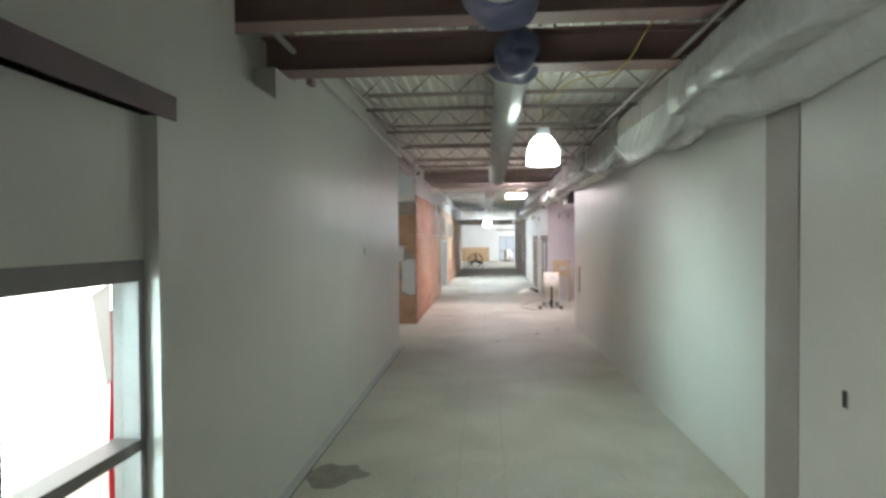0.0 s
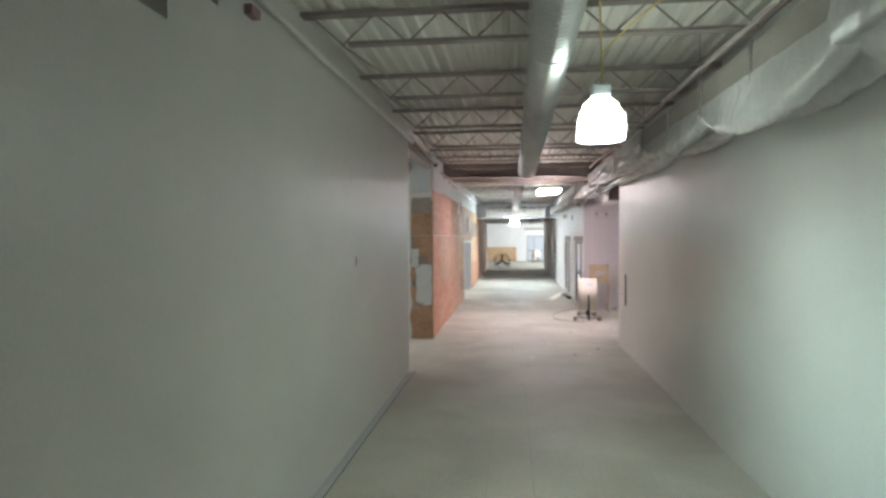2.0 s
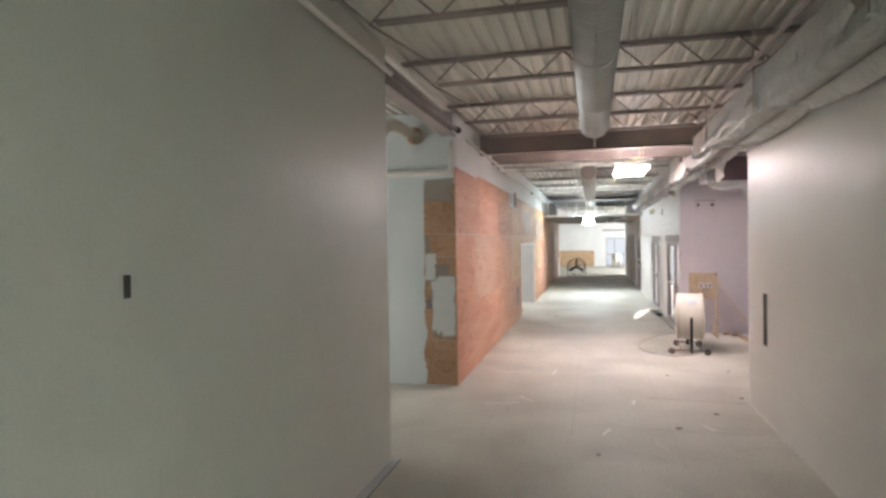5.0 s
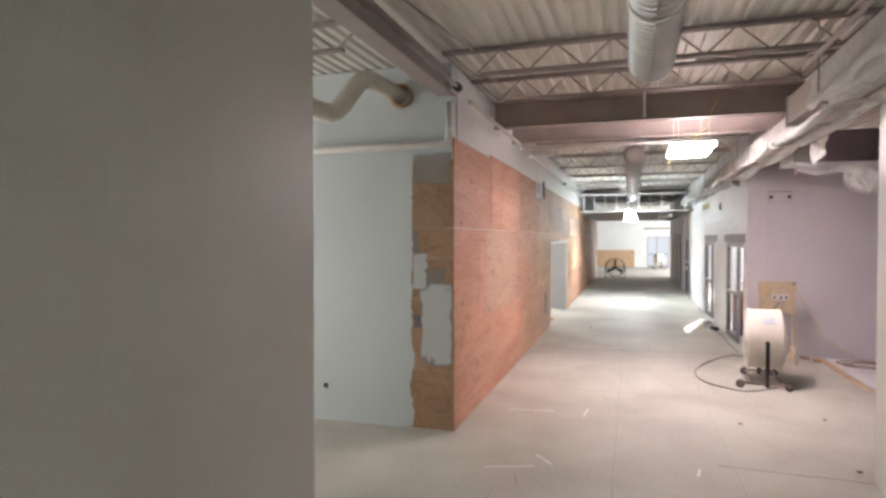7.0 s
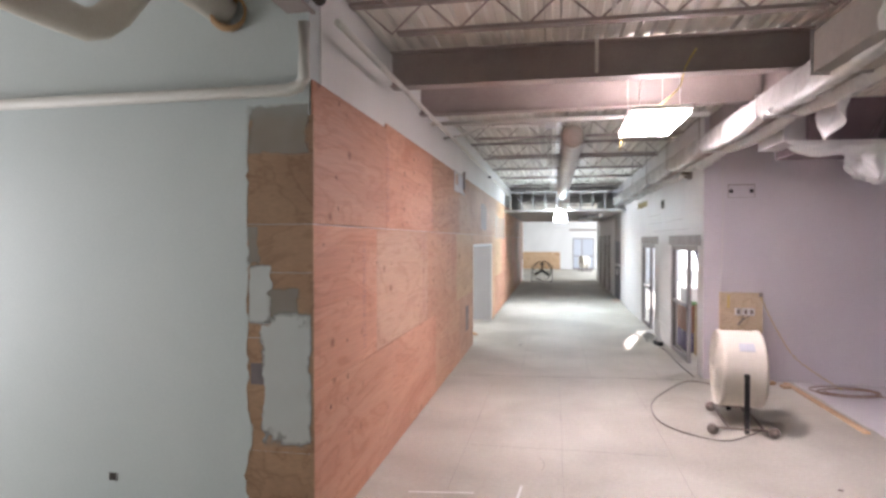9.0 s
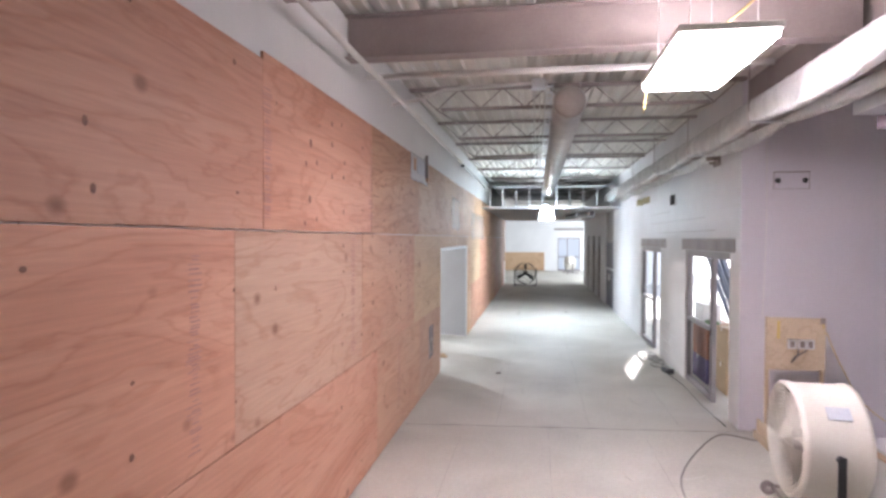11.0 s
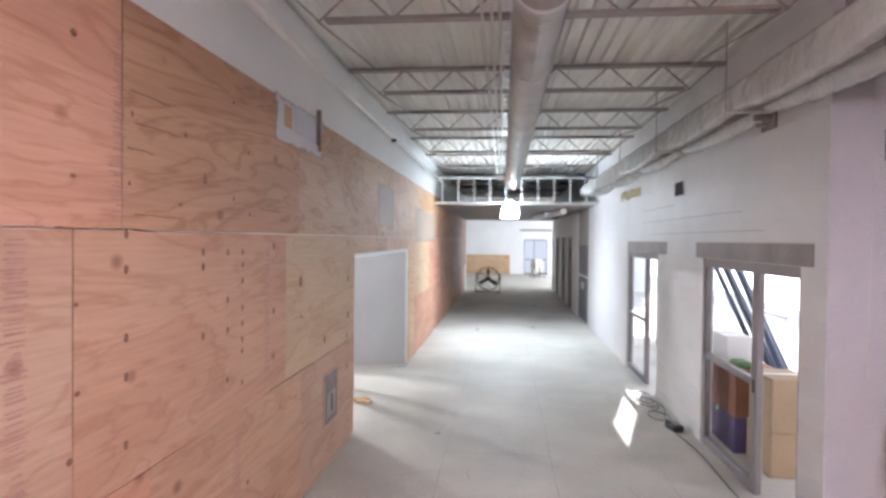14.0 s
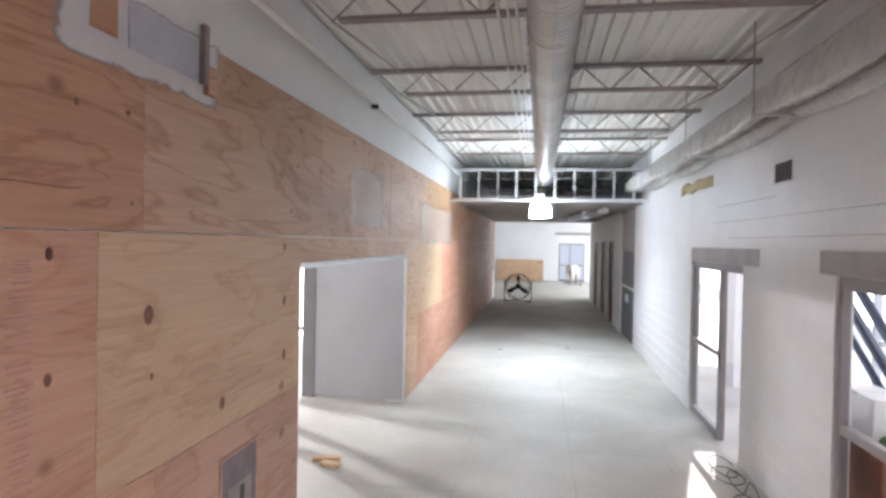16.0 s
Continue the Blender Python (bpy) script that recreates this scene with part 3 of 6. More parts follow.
def pipe(name, pts, r, mat, label, category="pipe", group="", seg=10):
    bm = bmesh.new()
    tube(bm, pts, r, seg)
    return whole(name, bm, mat, label, category, group)


pipe("sprinkler_pipe", [(-1.66, 4.1, 4.07), (-1.66, 11.8, 4.06)], 0.027, M["pipe"], "white enamelled pipe along the top of the wall", group="white pipes")
run = thing("steel_pipe", "dark steel pipe under the edge beam with an end fitting", "pipe", group="steel pipes")
bm = bmesh.new()
tube(bm, [(-1.66, 11.8, 4.06), (-1.66, 14.95, 4.04)], 0.022, 10)
part("pipe", bm, M["lintel"], run)
bm = bmesh.new()
lathe(bm, [(0.001, -0.06), (0.042, -0.06), (0.046, -0.05), (0.046, 0.05), (0.042, 0.06), (0.001, 0.06)], pose(-1.66, 14.95, 4.04, -90, 0, 0), 14)
part("end_fitting", bm, M["hole"], run)
pipe("sprinkler_pipe", [(-1.53, 15.0, 3.87), (-1.53, 33.0, 3.87)], 0.027, M["pipe"], "white enamelled pipe along the top of the wall", group="white pipes")
pipe("sprinkler_pipe", [(XL + 0.06, 19.0, 3.91), (1.95, 19.0, 3.91)], 0.03, M["pipe"], "white enamelled pipe crossing under the beams", group="white pipes")
pipe("steel_rail", [(1.80, -3, 3.90), (1.80, 14.75, 3.90)], 0.022, M["joist"], "thin brown steel pipe beside the wrapped duct", group="steel pipes")
pipe("sprinkler_pipe", [(2.25, 15.2, 3.81), (2.25, 33.0, 3.80)], 0.027, M["pipe"], "white enamelled pipe beside the wrapped duct", group="white pipes")
pipe("wall_pipe", [(-6.9, Y_PLY - 0.07, 3.38), (-1.89, Y_PLY - 0.07, 3.39), (-1.81, Y_PLY - 0.07, 3.41), (-1.77, Y_PLY - 0.07, 3.47), (-1.765, Y_PLY - 0.07, 3.87)], 0.045, M["pipe"], "white pipe along the drywall with a rising elbow", group="white pipes", seg=14)


# ---- ducts ----
def round_duct(name, x, y0, y1, z, r, label, fall=0.0):
    t = thing(name, label, "duct", (x, 0, z), group="round ducts")
    t.matrix_basis = pose(x, 0, z, fall)
    prof = []
    y = y0
    k = 0
    while y < y1:
        prof += [(r, y), (r, y + 0.055), (r + 0.007, y + 0.061), (r + 0.007, y + 0.068), (r, y + 0.075)]
        y += 0.075
    m = pose(0, 0, 0, -90, 0, 0)
    bm = bmesh.new()
    lathe(bm, prof, m, 40)
    part("shell", bm, M["galv"], t)
    y = y0 + 0.02
    while y < y1:
        bm = bmesh.new()
        lathe(bm, [(r + 0.002, y), (r + 0.014, y + 0.004), (r + 0.014, y + 0.036), (r + 0.002, y + 0.04)], m, 40)
        part("collar", bm, M["galv"], t)
        y += 1.5 if y + 1.5 < y1 - 0.1 or y > y1 - 0.1 else y1 - 0.05 - y
    y = y0 + 1.0
    while y < y1:
        for s in (-1, 1):
            bm = bmesh.new()
            tube(bm, [(s * (r + 0.012), y, 0), (s * (r + 0.012), y, DECK - z - 0.04)], 0.005, 5)
            part("hanger", bm, M["strut"], t)
        y += 2.4
    return t


round_duct("round_duct", 0.40, 4.58, 13.4, 4.042, 0.168, "galvanised spiral round duct hung under the joists", -1.4)
second = round_duct("round_duct", 0.29, 20.15, 32.6, 3.88, 0.17, "galvanised spiral round duct hung under the joists")
round_duct("round_duct", 0.22, -5.5, 2.75, 3.86, 0.18, "galvanised duct stub with a taped end")

bm = bmesh.new()
lathe(bm, [(0.001, -0.05), (0.08, -0.045), (0.14, -0.025), (0.174, 0.0), (0.176, 0.03)], pose(0, 20.15, 0, -90, 0, 0), 40)
part("end_cap", bm, M["duct_sheet"], second, "domed metal end cap")


def ladder_film(bm, y0, y1, fn, n, k):
    """A sheet over (y, v) with places from fn."""
    rows = [[bm.verts.new(fn(y0 + (y1 - y0) * i / n, j / k)) for j in range(k + 1)] for i in range(n + 1)]
    for i in range(n):
        for j in range(k):
            f = bm.faces.new((rows[i][j], rows[i][j + 1], rows[i + 1][j + 1], rows[i + 1][j]))
            f.smooth = True
    return bm


DX0, DX1, DZ0, DZ1 = 1.90, 2.38, 3.55, 3.85
Y_STEP = 14.6


def duct_box(y):
    """Cross-section of the wrapped duct: it steps down to a smaller one past the first corridor."""
    return (DX0, DX1, DZ0, DZ1) if y < Y_STEP else (2.06, 2.40, 3.58, 3.74)


main = thing("wrapped_duct", "rectangular galvanised duct along the wall wrapped in plastic", "duct")
y = -2.2
while y < 32.0:
    a, b, c, d = duct_box(y)
    part("duct_section", boxes((a, b, y, y + 1.19, c, d)), M["duct_sheet"], main)
    part("flange", boxes((a - 0.02, min(b + 0.02, XR - 0.005), y + 1.19, y + 1.2, c - 0.02, d + 0.02)), M["galv"], main)
    y += 1.2
TRAPEZES = [0.1 + 2.4 * k for k in range(7)] + [17.4 + 2.4 * k for k in range(6)]
for y in TRAPEZES:
    a, b, c, d = duct_box(y)
    part("trapeze_bar", boxes((a - 0.06, min(b + 0.04, XR - 0.004), y - 0.02, y + 0.02, c - 0.05, c - 0.028)), M["strut"], main)
    bm = bmesh.new()
    tube(bm, [(a - 0.045, y, c - 0.06), (a - 0.045, y, DECK - 0.05)], 0.006, 6)
    part("hanger_rod", bm, M["joist"], main)
for k in range(3):
    for y in TRAPEZES[7:-1]:
        part("stiffener", boxes((2.17 + 0.035 * k, 2.185 + 0.035 * k, y + 0.1, y + 2.3, 3.566, 3.579)), M["joist"], main)


def wrap_shape(left, right, seed):
    path = [(DX0 + 0.3, DZ1 + 0.04), (DX0 - 0.05, DZ1 + 0.02), (DX0 - 0.07, DZ0 + 0.1), (DX0 - 0.03, DZ0 - 0.05), (DX0 + 0.24, DZ0 - 0.06), (DX1, DZ0 - 0.02), (DX1 + 0.04, DZ0 + 0.15)]

    def fn(y, v):
        s = v * (len(path) - 1)
        i = min(int(s), len(path) - 2)
        f = s - i
        x = path[i][0] * (1 - f) + path[i + 1][0] * f
        z = path[i][1] * (1 - f) + path[i + 1][1] * f
        w = math.sin(math.pi * v)
        crease = 0.62 + 0.05 * math.sin(y * 1.7 + seed)
        if v < crease:
            hang = left(y) * max(0.0, math.sin(math.pi * min(1, max(0, (v - 0.2) / (crease - 0.2))))) ** 0.6
        else:
            hang = right(y) * max(0.0, math.sin(math.pi * (v - crease) / (1.04 - crease))) ** 0.6
        n1 = noise.noise(Vector((x * 2.0, y * 1.1 + seed, z * 2.0)))
        n2 = 1 - 2 * abs(noise.noise(Vector((x * 4.0, y * 2.2 + seed, z * 4.0 + v * 3))))
        n3 = 1 - 2 * abs(noise.noise(Vector((x * 10.0 + seed, y * 4.5 + v * 9, z * 10.0))))
        x += -0.04 * w * n1 - 0.028 * n2 * w - 0.012 * n3 * w - 0.15 * hang
        z += -hang + 0.03 * n1 * w - 0.028 * n2 * w + 0.012 * n3 * w
        return (min(x, XR - 0.01), y, z)
    return fn


def plastic(y0, y1, left, right, seed):
    bm = bmesh.new()
    ladder_film(bm, y0, y1, wrap_shape(left, right, seed), max(8, int((y1 - y0) * 22)), 44)
    wrap = whole("plastic_wrap", bm, M["film"], "loose milky polythene sheet wrapped round the duct", "plastic sheet", "duct wrapping")
    y = y0 + 0.15
    while y < y1:
        bm = bmesh.new()
        tube(bm, [(DX0 + 0.25, y, DZ1 + 0.03), (DX0 - 0.06, y, DZ1 + 0.02), (DX0 - 0.075, y + 0.02, DZ0 + 0.05), (DX0 + 0.02, y + 0.03, DZ0 - 0.06), (DX1, y + 0.03, DZ0 - 0.05)], 0.006, 5)
        part("tie", bm, M["pipe"], wrap)
        y += 1.6
    return wrap


def bump(y, a, b):
    return max(0.0, math.sin(math.pi * (y - a) / (b - a))) if a < y < b else 0.0


plastic(-2.0, 4.95, lambda y: 0.05, lambda y: 0.24 + 0.04 * math.sin(y * 2.1), 3.0)


def flap(path, y0, y1, sag, seed, v0, off=0.6):
    """A length of film over a polyline (x, z), sagging between the trapezes where v > v0."""
    def fn(y, v):
        s = v * (len(path) - 1)
        i = min(int(s), len(path) - 2)
        f = s - i
        x = path[i][0] * (1 - f) + path[i + 1][0] * f
        z = path[i][1] * (1 - f) + path[i + 1][1] * f
        span = abs(math.sin(math.pi * (y - off) / 2.4)) ** 0.55
        belly = math.sin(math.pi * min(1, max(0, (v - v0) / (1 - v0)))) ** 0.7
        hang = sag * span * belly * (1 + 0.25 * noise.noise(Vector((seed, y * 0.7, 2))))
        pinch = 1 - span
        n2 = 1 - 2 * abs(noise.noise(Vector((x * 3.0 + y * 1.4, y * 1.5 + seed, z * 5.0 + v * 2))))
        n3 = 1 - 2 * abs(noise.noise(Vector((x * 9.0 + y * 3 + seed, y * 3.5 - v * 6, z * 9.0))))
        w = math.sin(math.pi * (0.08 + 0.84 * v))
        x += (-0.018 * n2 - 0.009 * n3) * w + 0.012 * pinch - 0.12 * hang
        z += -hang + (0.012 * n3 - 0.016 * n2) * w
        return (min(x, XR - 0.008), y, z)
    bm = bmesh.new()
    ladder_film(bm, y0, y1, fn, int((y1 - y0) * 26), 26)
    return bm


for y0, y1, sag, wall_sag, sd in ((4.9, 7.3, 0.33, 0.22, 11.0), (7.3, 9.7, 0.20, 0.15, 17.0), (9.7, 12.1, 0.10, 0.12, 23.0), (12.1, 14.6, 0.08, 0.10, 29.0)):
    w = thing("plastic_wrap", "milky polythene sheet bellying under the duct between hangers", "plastic sheet", group="duct wrapping")
    part("side_flap", flap([(DX0 - 0.006, DZ0 + 0.08), (DX0 - 0.012, DZ0 - 0.02), (DX0 + 0.08, DZ0 - 0.045), (DX0 + 0.25, DZ0 - 0.03)], y0, y1, sag, sd, 0.15, 0.1), M["film"], w)
    part("wall_flap", flap([(DX0 + 0.30, DZ0 - 0.03), (DX1 - 0.05, DZ0 - 0.04), (DX1 + 0.03, DZ0), (DX1 + 0.05, DZ0 + 0.1)], y0, y1, wall_sag, sd + 5, 0.0, 0.1), M["film"], w)
for y0, y1, sd in ((14.6, 19.82, 31.0), (19.78, 24.62, 47.0), (24.58, 29.42, 53.0), (29.38, 31.8, 61.0)):
    w = thing("plastic_wrap", "milky polythene sheet sagging between the duct hangers", "plastic sheet", group="duct wrapping")
    part("side_flap", flap([(2.2, 3.76), (2.02, 3.75), (2.015, 3.64), (2.03, 3.565), (2.10, 3.555), (2.17, 3.565)], y0, y1, 0.10, sd, 0.42), M["film"], w)
    part("wall_flap", flap([(2.30, 3.565), (2.36, 3.55), (2.415, 3.56), (2.43, 3.66)], y0, y1, 0.10, sd + 7, 0.0), M["film"], w)
    for y in TRAPEZES:
        if y0 - 0.01 < y < y1 - 0.05:
            bm = bmesh.new()
            tube(bm, [(2.2, y, 3.765), (2.0, y, 3.76), (1.995, y, 3.6), (2.02, y, 3.54)], 0.005, 5)
            part("tie", bm, M["pipe"], w)


# ---- lamps ----
def high_bay(name, x, y, z, r, mat, label, bulb=None):
    t = thing(name, label, "lamp", (x, y, z), group="high-bay lamps")
    bm = bmesh.new()
    lathe(bm, [(r * 0.98, 0), (r, 0.02), (r * 0.97, r * 0.6), (r * 0.88, r * 1.1), (r * 0.70, r * 1.5), (r * 0.48, r * 1.7), (0.02, r * 1.75)])
    part("shade", bm, mat, t, "glowing white acrylic bell")
    bm = bmesh.new()
    bmesh.ops.create_uvsphere(bm, u_segments=16, v_segments=10, radius=0.06, matrix=pose(0, 0, 0.12))
    part("bulb", bm, bulb or mat, t)
    part("ballast_box", boxes((-0.075, 0.075, -0.07, 0.07, r * 1.77, r * 1.77 + 0.1), bevel=0.012), M["plate"], t)
    bm = bmesh.new()
    tube(bm, [(0, 0, r * 1.77 + 0.1), (0.01, 0, r * 1.77 + 0.2), (-0.01, 0, DECK - z - 0.04)], 0.008, 6)
    part("cord", bm, M["yellow"], t)
    bm = bmesh.new()
    tube(bm, [(r * 0.7, 0, r * 1.35), (r * 1.05, 0, r * 1.1), (r * 1.08, 0, r * 0.55), (r * 1.0, 0, r * 0.1)], 0.006, 6)
    part("guard_wire", bm, M["strut"], t)
    return t


high_bay("high_bay_lamp", 0.81, 6.38, 3.175, 0.19, M["bell"], "lit bell-shaped high-bay lamp hanging from the joists", M["bulb"])
high_bay("high_bay_lamp", 0.22, 31.0, 2.93, 0.2, M["far_bell"], "lit high-bay lamp hanging before the framed soffit", M["far_bulb"])

lp = thing("light_panel", "lit rectangular light panel hanging under the beams", "lamp", (1.09, 17.96, 3.625))
part("housing", boxes((-0.305, 0.305, -0.65, 0.65, 0.012, 0.06), bevel=0.008), M["pipe"], lp)
part("diffuser", boxes((-0.285, 0.285, -0.63, 0.63, -0.035, 0.011), bevel=0.01), M["panel"], lp, "glowing white diffuser")
for i in range(6):
    part("uplight_slot", boxes((-0.24, 0.24, -0.45 + 0.16 * i, -0.37 + 0.16 * i, 0.0605, 0.066)), M["uplight"], lp)
for sx in (-0.2, 0.2):
    for sy in (-0.5, 0.5):
        bm = bmesh.new()
        tube(bm, [(sx, sy, 0.06), (sx, sy, 0.74)], 0.004, 5)
        part("hanger", bm, M["strut"], lp)


# ---- plywood cladding ----
def sheet(parent, y0, y1, z0, z1, mat, x=XL, t=0.019, gap=0.003):
    jit = random.uniform(-0.002, 0.002)
    return part("plywood_sheet", boxes((x - t, x + jit, y0 + gap, y1 - gap, z0 + gap, z1 - gap)), mat, parent)


clad = tagged(new("plywood_cladding"), "pink-orange and tan plywood sheets cladding the wall", "plywood", kind="structure")
P, T, B, A = M["ply_pink"], M["ply_tan"], M["ply_brown"], M["ply_pale"]
ZT = 3.53
for y0, y1, m in ((15.03, 17.2, P), (17.2, 19.6, P), (19.6, 21.9, M["ply_orange"]), (21.9, LD0, M["ply_peach"])):
    sheet(clad, y0, y1, 0.01, 1.19, m)
for y0, y1, m in ((15.03, 16.6, P), (16.6, 19.05, M["ply_peach"]), (19.05, 21.5, M["ply_orange"]), (21.5, LD0, A)):
    sheet(clad, y0, y1, 1.19, 2.42, m)
for y0, y1, m in ((15.03, 16.95, P), (16.95, 19.37, P), (19.37, 21.8, B), (21.8, 24.24, T), (24.24, 26.7, T), (26.7, 29.3, T), (29.3, 31.9, M["ply_gold"])):
    sheet(clad, y0, y1, 2.42, ZT - (0.05 if y0 < 16 else 0), m)
for y0, y1, z0, z1, m in ((LD0, 25.7, 2.2, 2.42, T), (25.7, LD1, 2.2, 2.42, T), (LD1, 28.6, 0.01, 2.42, T), (28.6, 29.9, 0.01, 1.2, P), (28.6, 31.0, 1.2, 2.42, A), (29.9, 32.3, 0.01, 1.2, P), (31.0, 33.4, 1.2, 2.42, P), (31.9, 34.4, 2.42, ZT, B)):
    sheet(clad, y0, y1, z0, z1, m)
for i, y0 in enumerate((32.3, 34.74, 37.18, 39.62, 42.06)):
    sheet(clad, y0, min(45.2, y0 + 2.44), 0.01, 1.2, (P, B)[i % 2])
    sheet(clad, y0 + 1.1, min(45.2, y0 + 3.54), 1.2, 2.42, (B, P)[i % 2])
    if y0 + 2.1 < 45.2:
        sheet(clad, y0 + 2.1, min(45.2, y0 + 4.54), 2.42, ZT, B)

# bare plywood strip on the drywall end, left unpainted
strip = tagged(new("plywood_end_strip"), "brown bare plywood strip with white patches of filler", "plywood", kind="structure")
for z0, z1 in ((0.01, 0.72), (0.72, 1.57), (1.57, 2.06), (2.06, 2.42), (2.42, 3.22)):
    bm = boxes((XL - 0.60, XL, Y_PLY - 0.006, Y_PLY + 0.012, z0 + 0.002, z1 - 0.002))
    part("plywood_board", bm, M["ply_strip"], strip)


# ---- glazed door frames ----
def glazed_front(name, y0, y1, mull, x, label, rail=1.02, head=HEAD):
    """A painted steel frame in the block wall: sidelight with a rail, and a door bay."""
    t = thing(name, label, "door frame", kind="structure")
    d0, d1 = x + 0.02, x + 0.085
    part("head", boxes((d0, d1, y0, y1, head - 0.1, head), bevel=0.004), M["frame"], t)
    part("jamb", boxes((d0, d1, y0, y0 + 0.06, 0, head - 0.1), bevel=0.004), M["frame"], t)
    part("jamb", boxes((d0, d1, y1 - 0.06, y1, 0, head - 0.1), bevel=0.004), M["frame"], t)
    part("mullion", boxes((d0, d1, mull - 0.06, mull + 0.06, 0, head - 0.1), bevel=0.004), M["frame"], t)
    part("rail", boxes((d0, d1, mull + 0.06, y1 - 0.06, rail, rail + 0.07), bevel=0.004), M["frame"], t)
    part("sill", boxes((d0, d1, mull + 0.06, y1 - 0.06, 0, 0.1), bevel=0.004), M["frame"], t)
    for z0, z1 in ((0.1, rail), (rail + 0.07, head - 0.1)):
        g = part("pane", boxes((x + 0.050, x + 0.056, mull + 0.06, y1 - 0.06, z0, z1)), M["glass"], t)
        g.visible_shadow = False
    part("strike_plate", boxes((d0 - 0.006, d0, mull - 0.02, mull + 0.02, 0.96, 1.08)), M["dark"], t)
    return t


glazed_front("door_1", D1[0], D1[1], 22.62, XB, "taupe painted steel door frame with a glazed sidelight")
glazed_front("door_2", D2[0], D2[1], 26.95, XB, "taupe painted steel door frame with a glazed sidelight")
for a, b in ((21.52, 24.27), (25.6, 28.3)):
    setting("lintel", boxes((XB - 0.012, XB + 0.15, a, b, 2.205, 2.385), bevel=0.004), M["lintel"], "raw steel lintel over the glazed door frame", "lintel")

# storefront of the porch
sf = thing("storefront", "grey metal storefront frame standing outside the doors", "window", kind="structure")
for y in (21.7, 23.3, 25.75, 27.3):
    part("mullion", boxes((4.38, 4.47, y - 0.022, y + 0.022, -0.13, 3.0)), M["plate"], sf)
for z in (0.0, 0.33, 2.96):
    part("rail", boxes((4.40, 4.45, 21.7, 27.3, z - 0.025, z + 0.025)), M["plate"], sf)
for y in (22.0, 26.0):
    part("push_bar", boxes((4.32, 4.36, y, y + 1.1, 1.24, 1.29), (4.32, 4.40, y + 0.05, y + 0.1, 1.22, 1.31), (4.32, 4.40, y + 1.0, y + 1.05, 1.22, 1.31)), M["strut"], sf, "metal push bar")

# glazed opening at the start
wf = thing("window_1", "taupe steel frame with bright glass and a blank panel above", "window", kind="structure")
part("lintel", boxes((XL - 0.2, XL + 0.006, -0.1, 2.74, 3.02, 3.17), bevel=0.004), M["purple"], wf, "purple-grey primed steel lintel")
part("infill_panel", boxes((XL - 0.2, XL - 0.09, W0, W1, 2.2, 3.02)), M["wall"], wf, "pale blank panel")
part("head", boxes((XL - 0.25, XL - 0.09, W0, W1, 2.08, 2.2), bevel=0.004), M["frame"], wf)
part("jamb", boxes((XL - 0.25, XL - 0.09, W1 - 0.06, W1, 0, 2.08), bevel=0.004), M["frame"], wf)
part("jamb", boxes((XL - 0.25, XL - 0.09, W0, W0 + 0.1, 0, 2.08), bevel=0.004), M["frame"], wf)
part("mullion", boxes((XL - 0.25, XL - 0.09, 1.46, 1.52, 0, 2.08), bevel=0.004), M["frame"], wf)
part("rail", boxes((XL - 0.25, XL - 0.09, 1.52, W1 - 0.06, 1.12, 1.19), bevel=0.004), M["frame"], wf)
g = part("pane", boxes((XL - 0.2, XL - 0.194, W0 + 0.1, W1 - 0.06, 0.1, 2.08)), M["glass"], wf)
g.visible_shadow = False

# framed soffit
so = thing("soffit_frame", "bare metal stud frame of a soffit across the corridor", "framing", kind="structure")
part("bottom_track", boxes((XL, XR, 31.9, 32.0, 3.30, 3.36)), M["strut"], so)
part("top_track", boxes((XL, XR, 31.9, 32.0, 3.95, 4.0)), M["strut"], so)
x = XL + 0.2
while x < XR:
    part("stud", boxes((x, x + 0.04, 31.905, 31.995, 3.36, 3.95)), M["strut"], so)
    x += 0.406
# Added plate; the dimness of the open deck is put into its colour.
setting("soffit_deck_stand_in", boxes((XL, XR, 32.1, 45.0, 3.32, 3.36)), M["strip"], "taupe plate standing in for the shaded open deck beyond the soffit", "ceiling")


# ---- things: first corridor ----
def box_hole(name, x, y, z, w, h, depth, side, label, category="outlet", mat=None):
    """A small box on a side wall: a rim proud of the paint round a plate coloured dark as if open."""
    t = thing(name, label, category, (x, y, z))
    s = side
    a, b = sorted((0.0, s * depth))
    part("back", boxes((min(0, s * 0.002), max(0, s * 0.002), -w / 2, w / 2, -h / 2, h / 2)), M["hole"], t)
    for q in ((-w / 2 - 0.006, -w / 2, -h / 2, h / 2), (w / 2, w / 2 + 0.006, -h / 2, h / 2), (-w / 2, w / 2, -h / 2 - 0.006, -h / 2), (-w / 2, w / 2, h / 2, h / 2 + 0.006)):
        part("rim", boxes((a, b, *q)), mat or M["strut"], t)
    return t


box_hole("outlet_box", XL + 0.002, 8.22, 2.11, 0.05, 0.11, 0.006, 1, "small electrical box with a dark plate for its shaded inside")
box_hole("outlet_box", XR - 0.002, 3.26, 1.25, 0.055, 0.11, 0.006, -1, "small electrical box with a dark plate for its shaded inside")
box_hole("panel_slot", XR - 0.002, 14.02, 1.27, 0.12, 0.64, 0.01, -1, "narrow upright dark plate for a shaded recess in the wall end", "recess", M["lintel"])
whole("beam_stub", boxes((XL - 0.01, XL + 0.06, 5.36, 5.5, 3.93, 4.0), bevel=0.004), M["beam"], "short red-brown steel stub at the wall top", "steel stub")

# thin board edge along the foot of the left wall
setting("floor_edge_strip", boxes((XL + 0.10, XL + 0.107, -5.0, Y_END_L, 0.0, 0.006)), M["dark"], "dark edge of the floor board beside the wall", "floor edge")
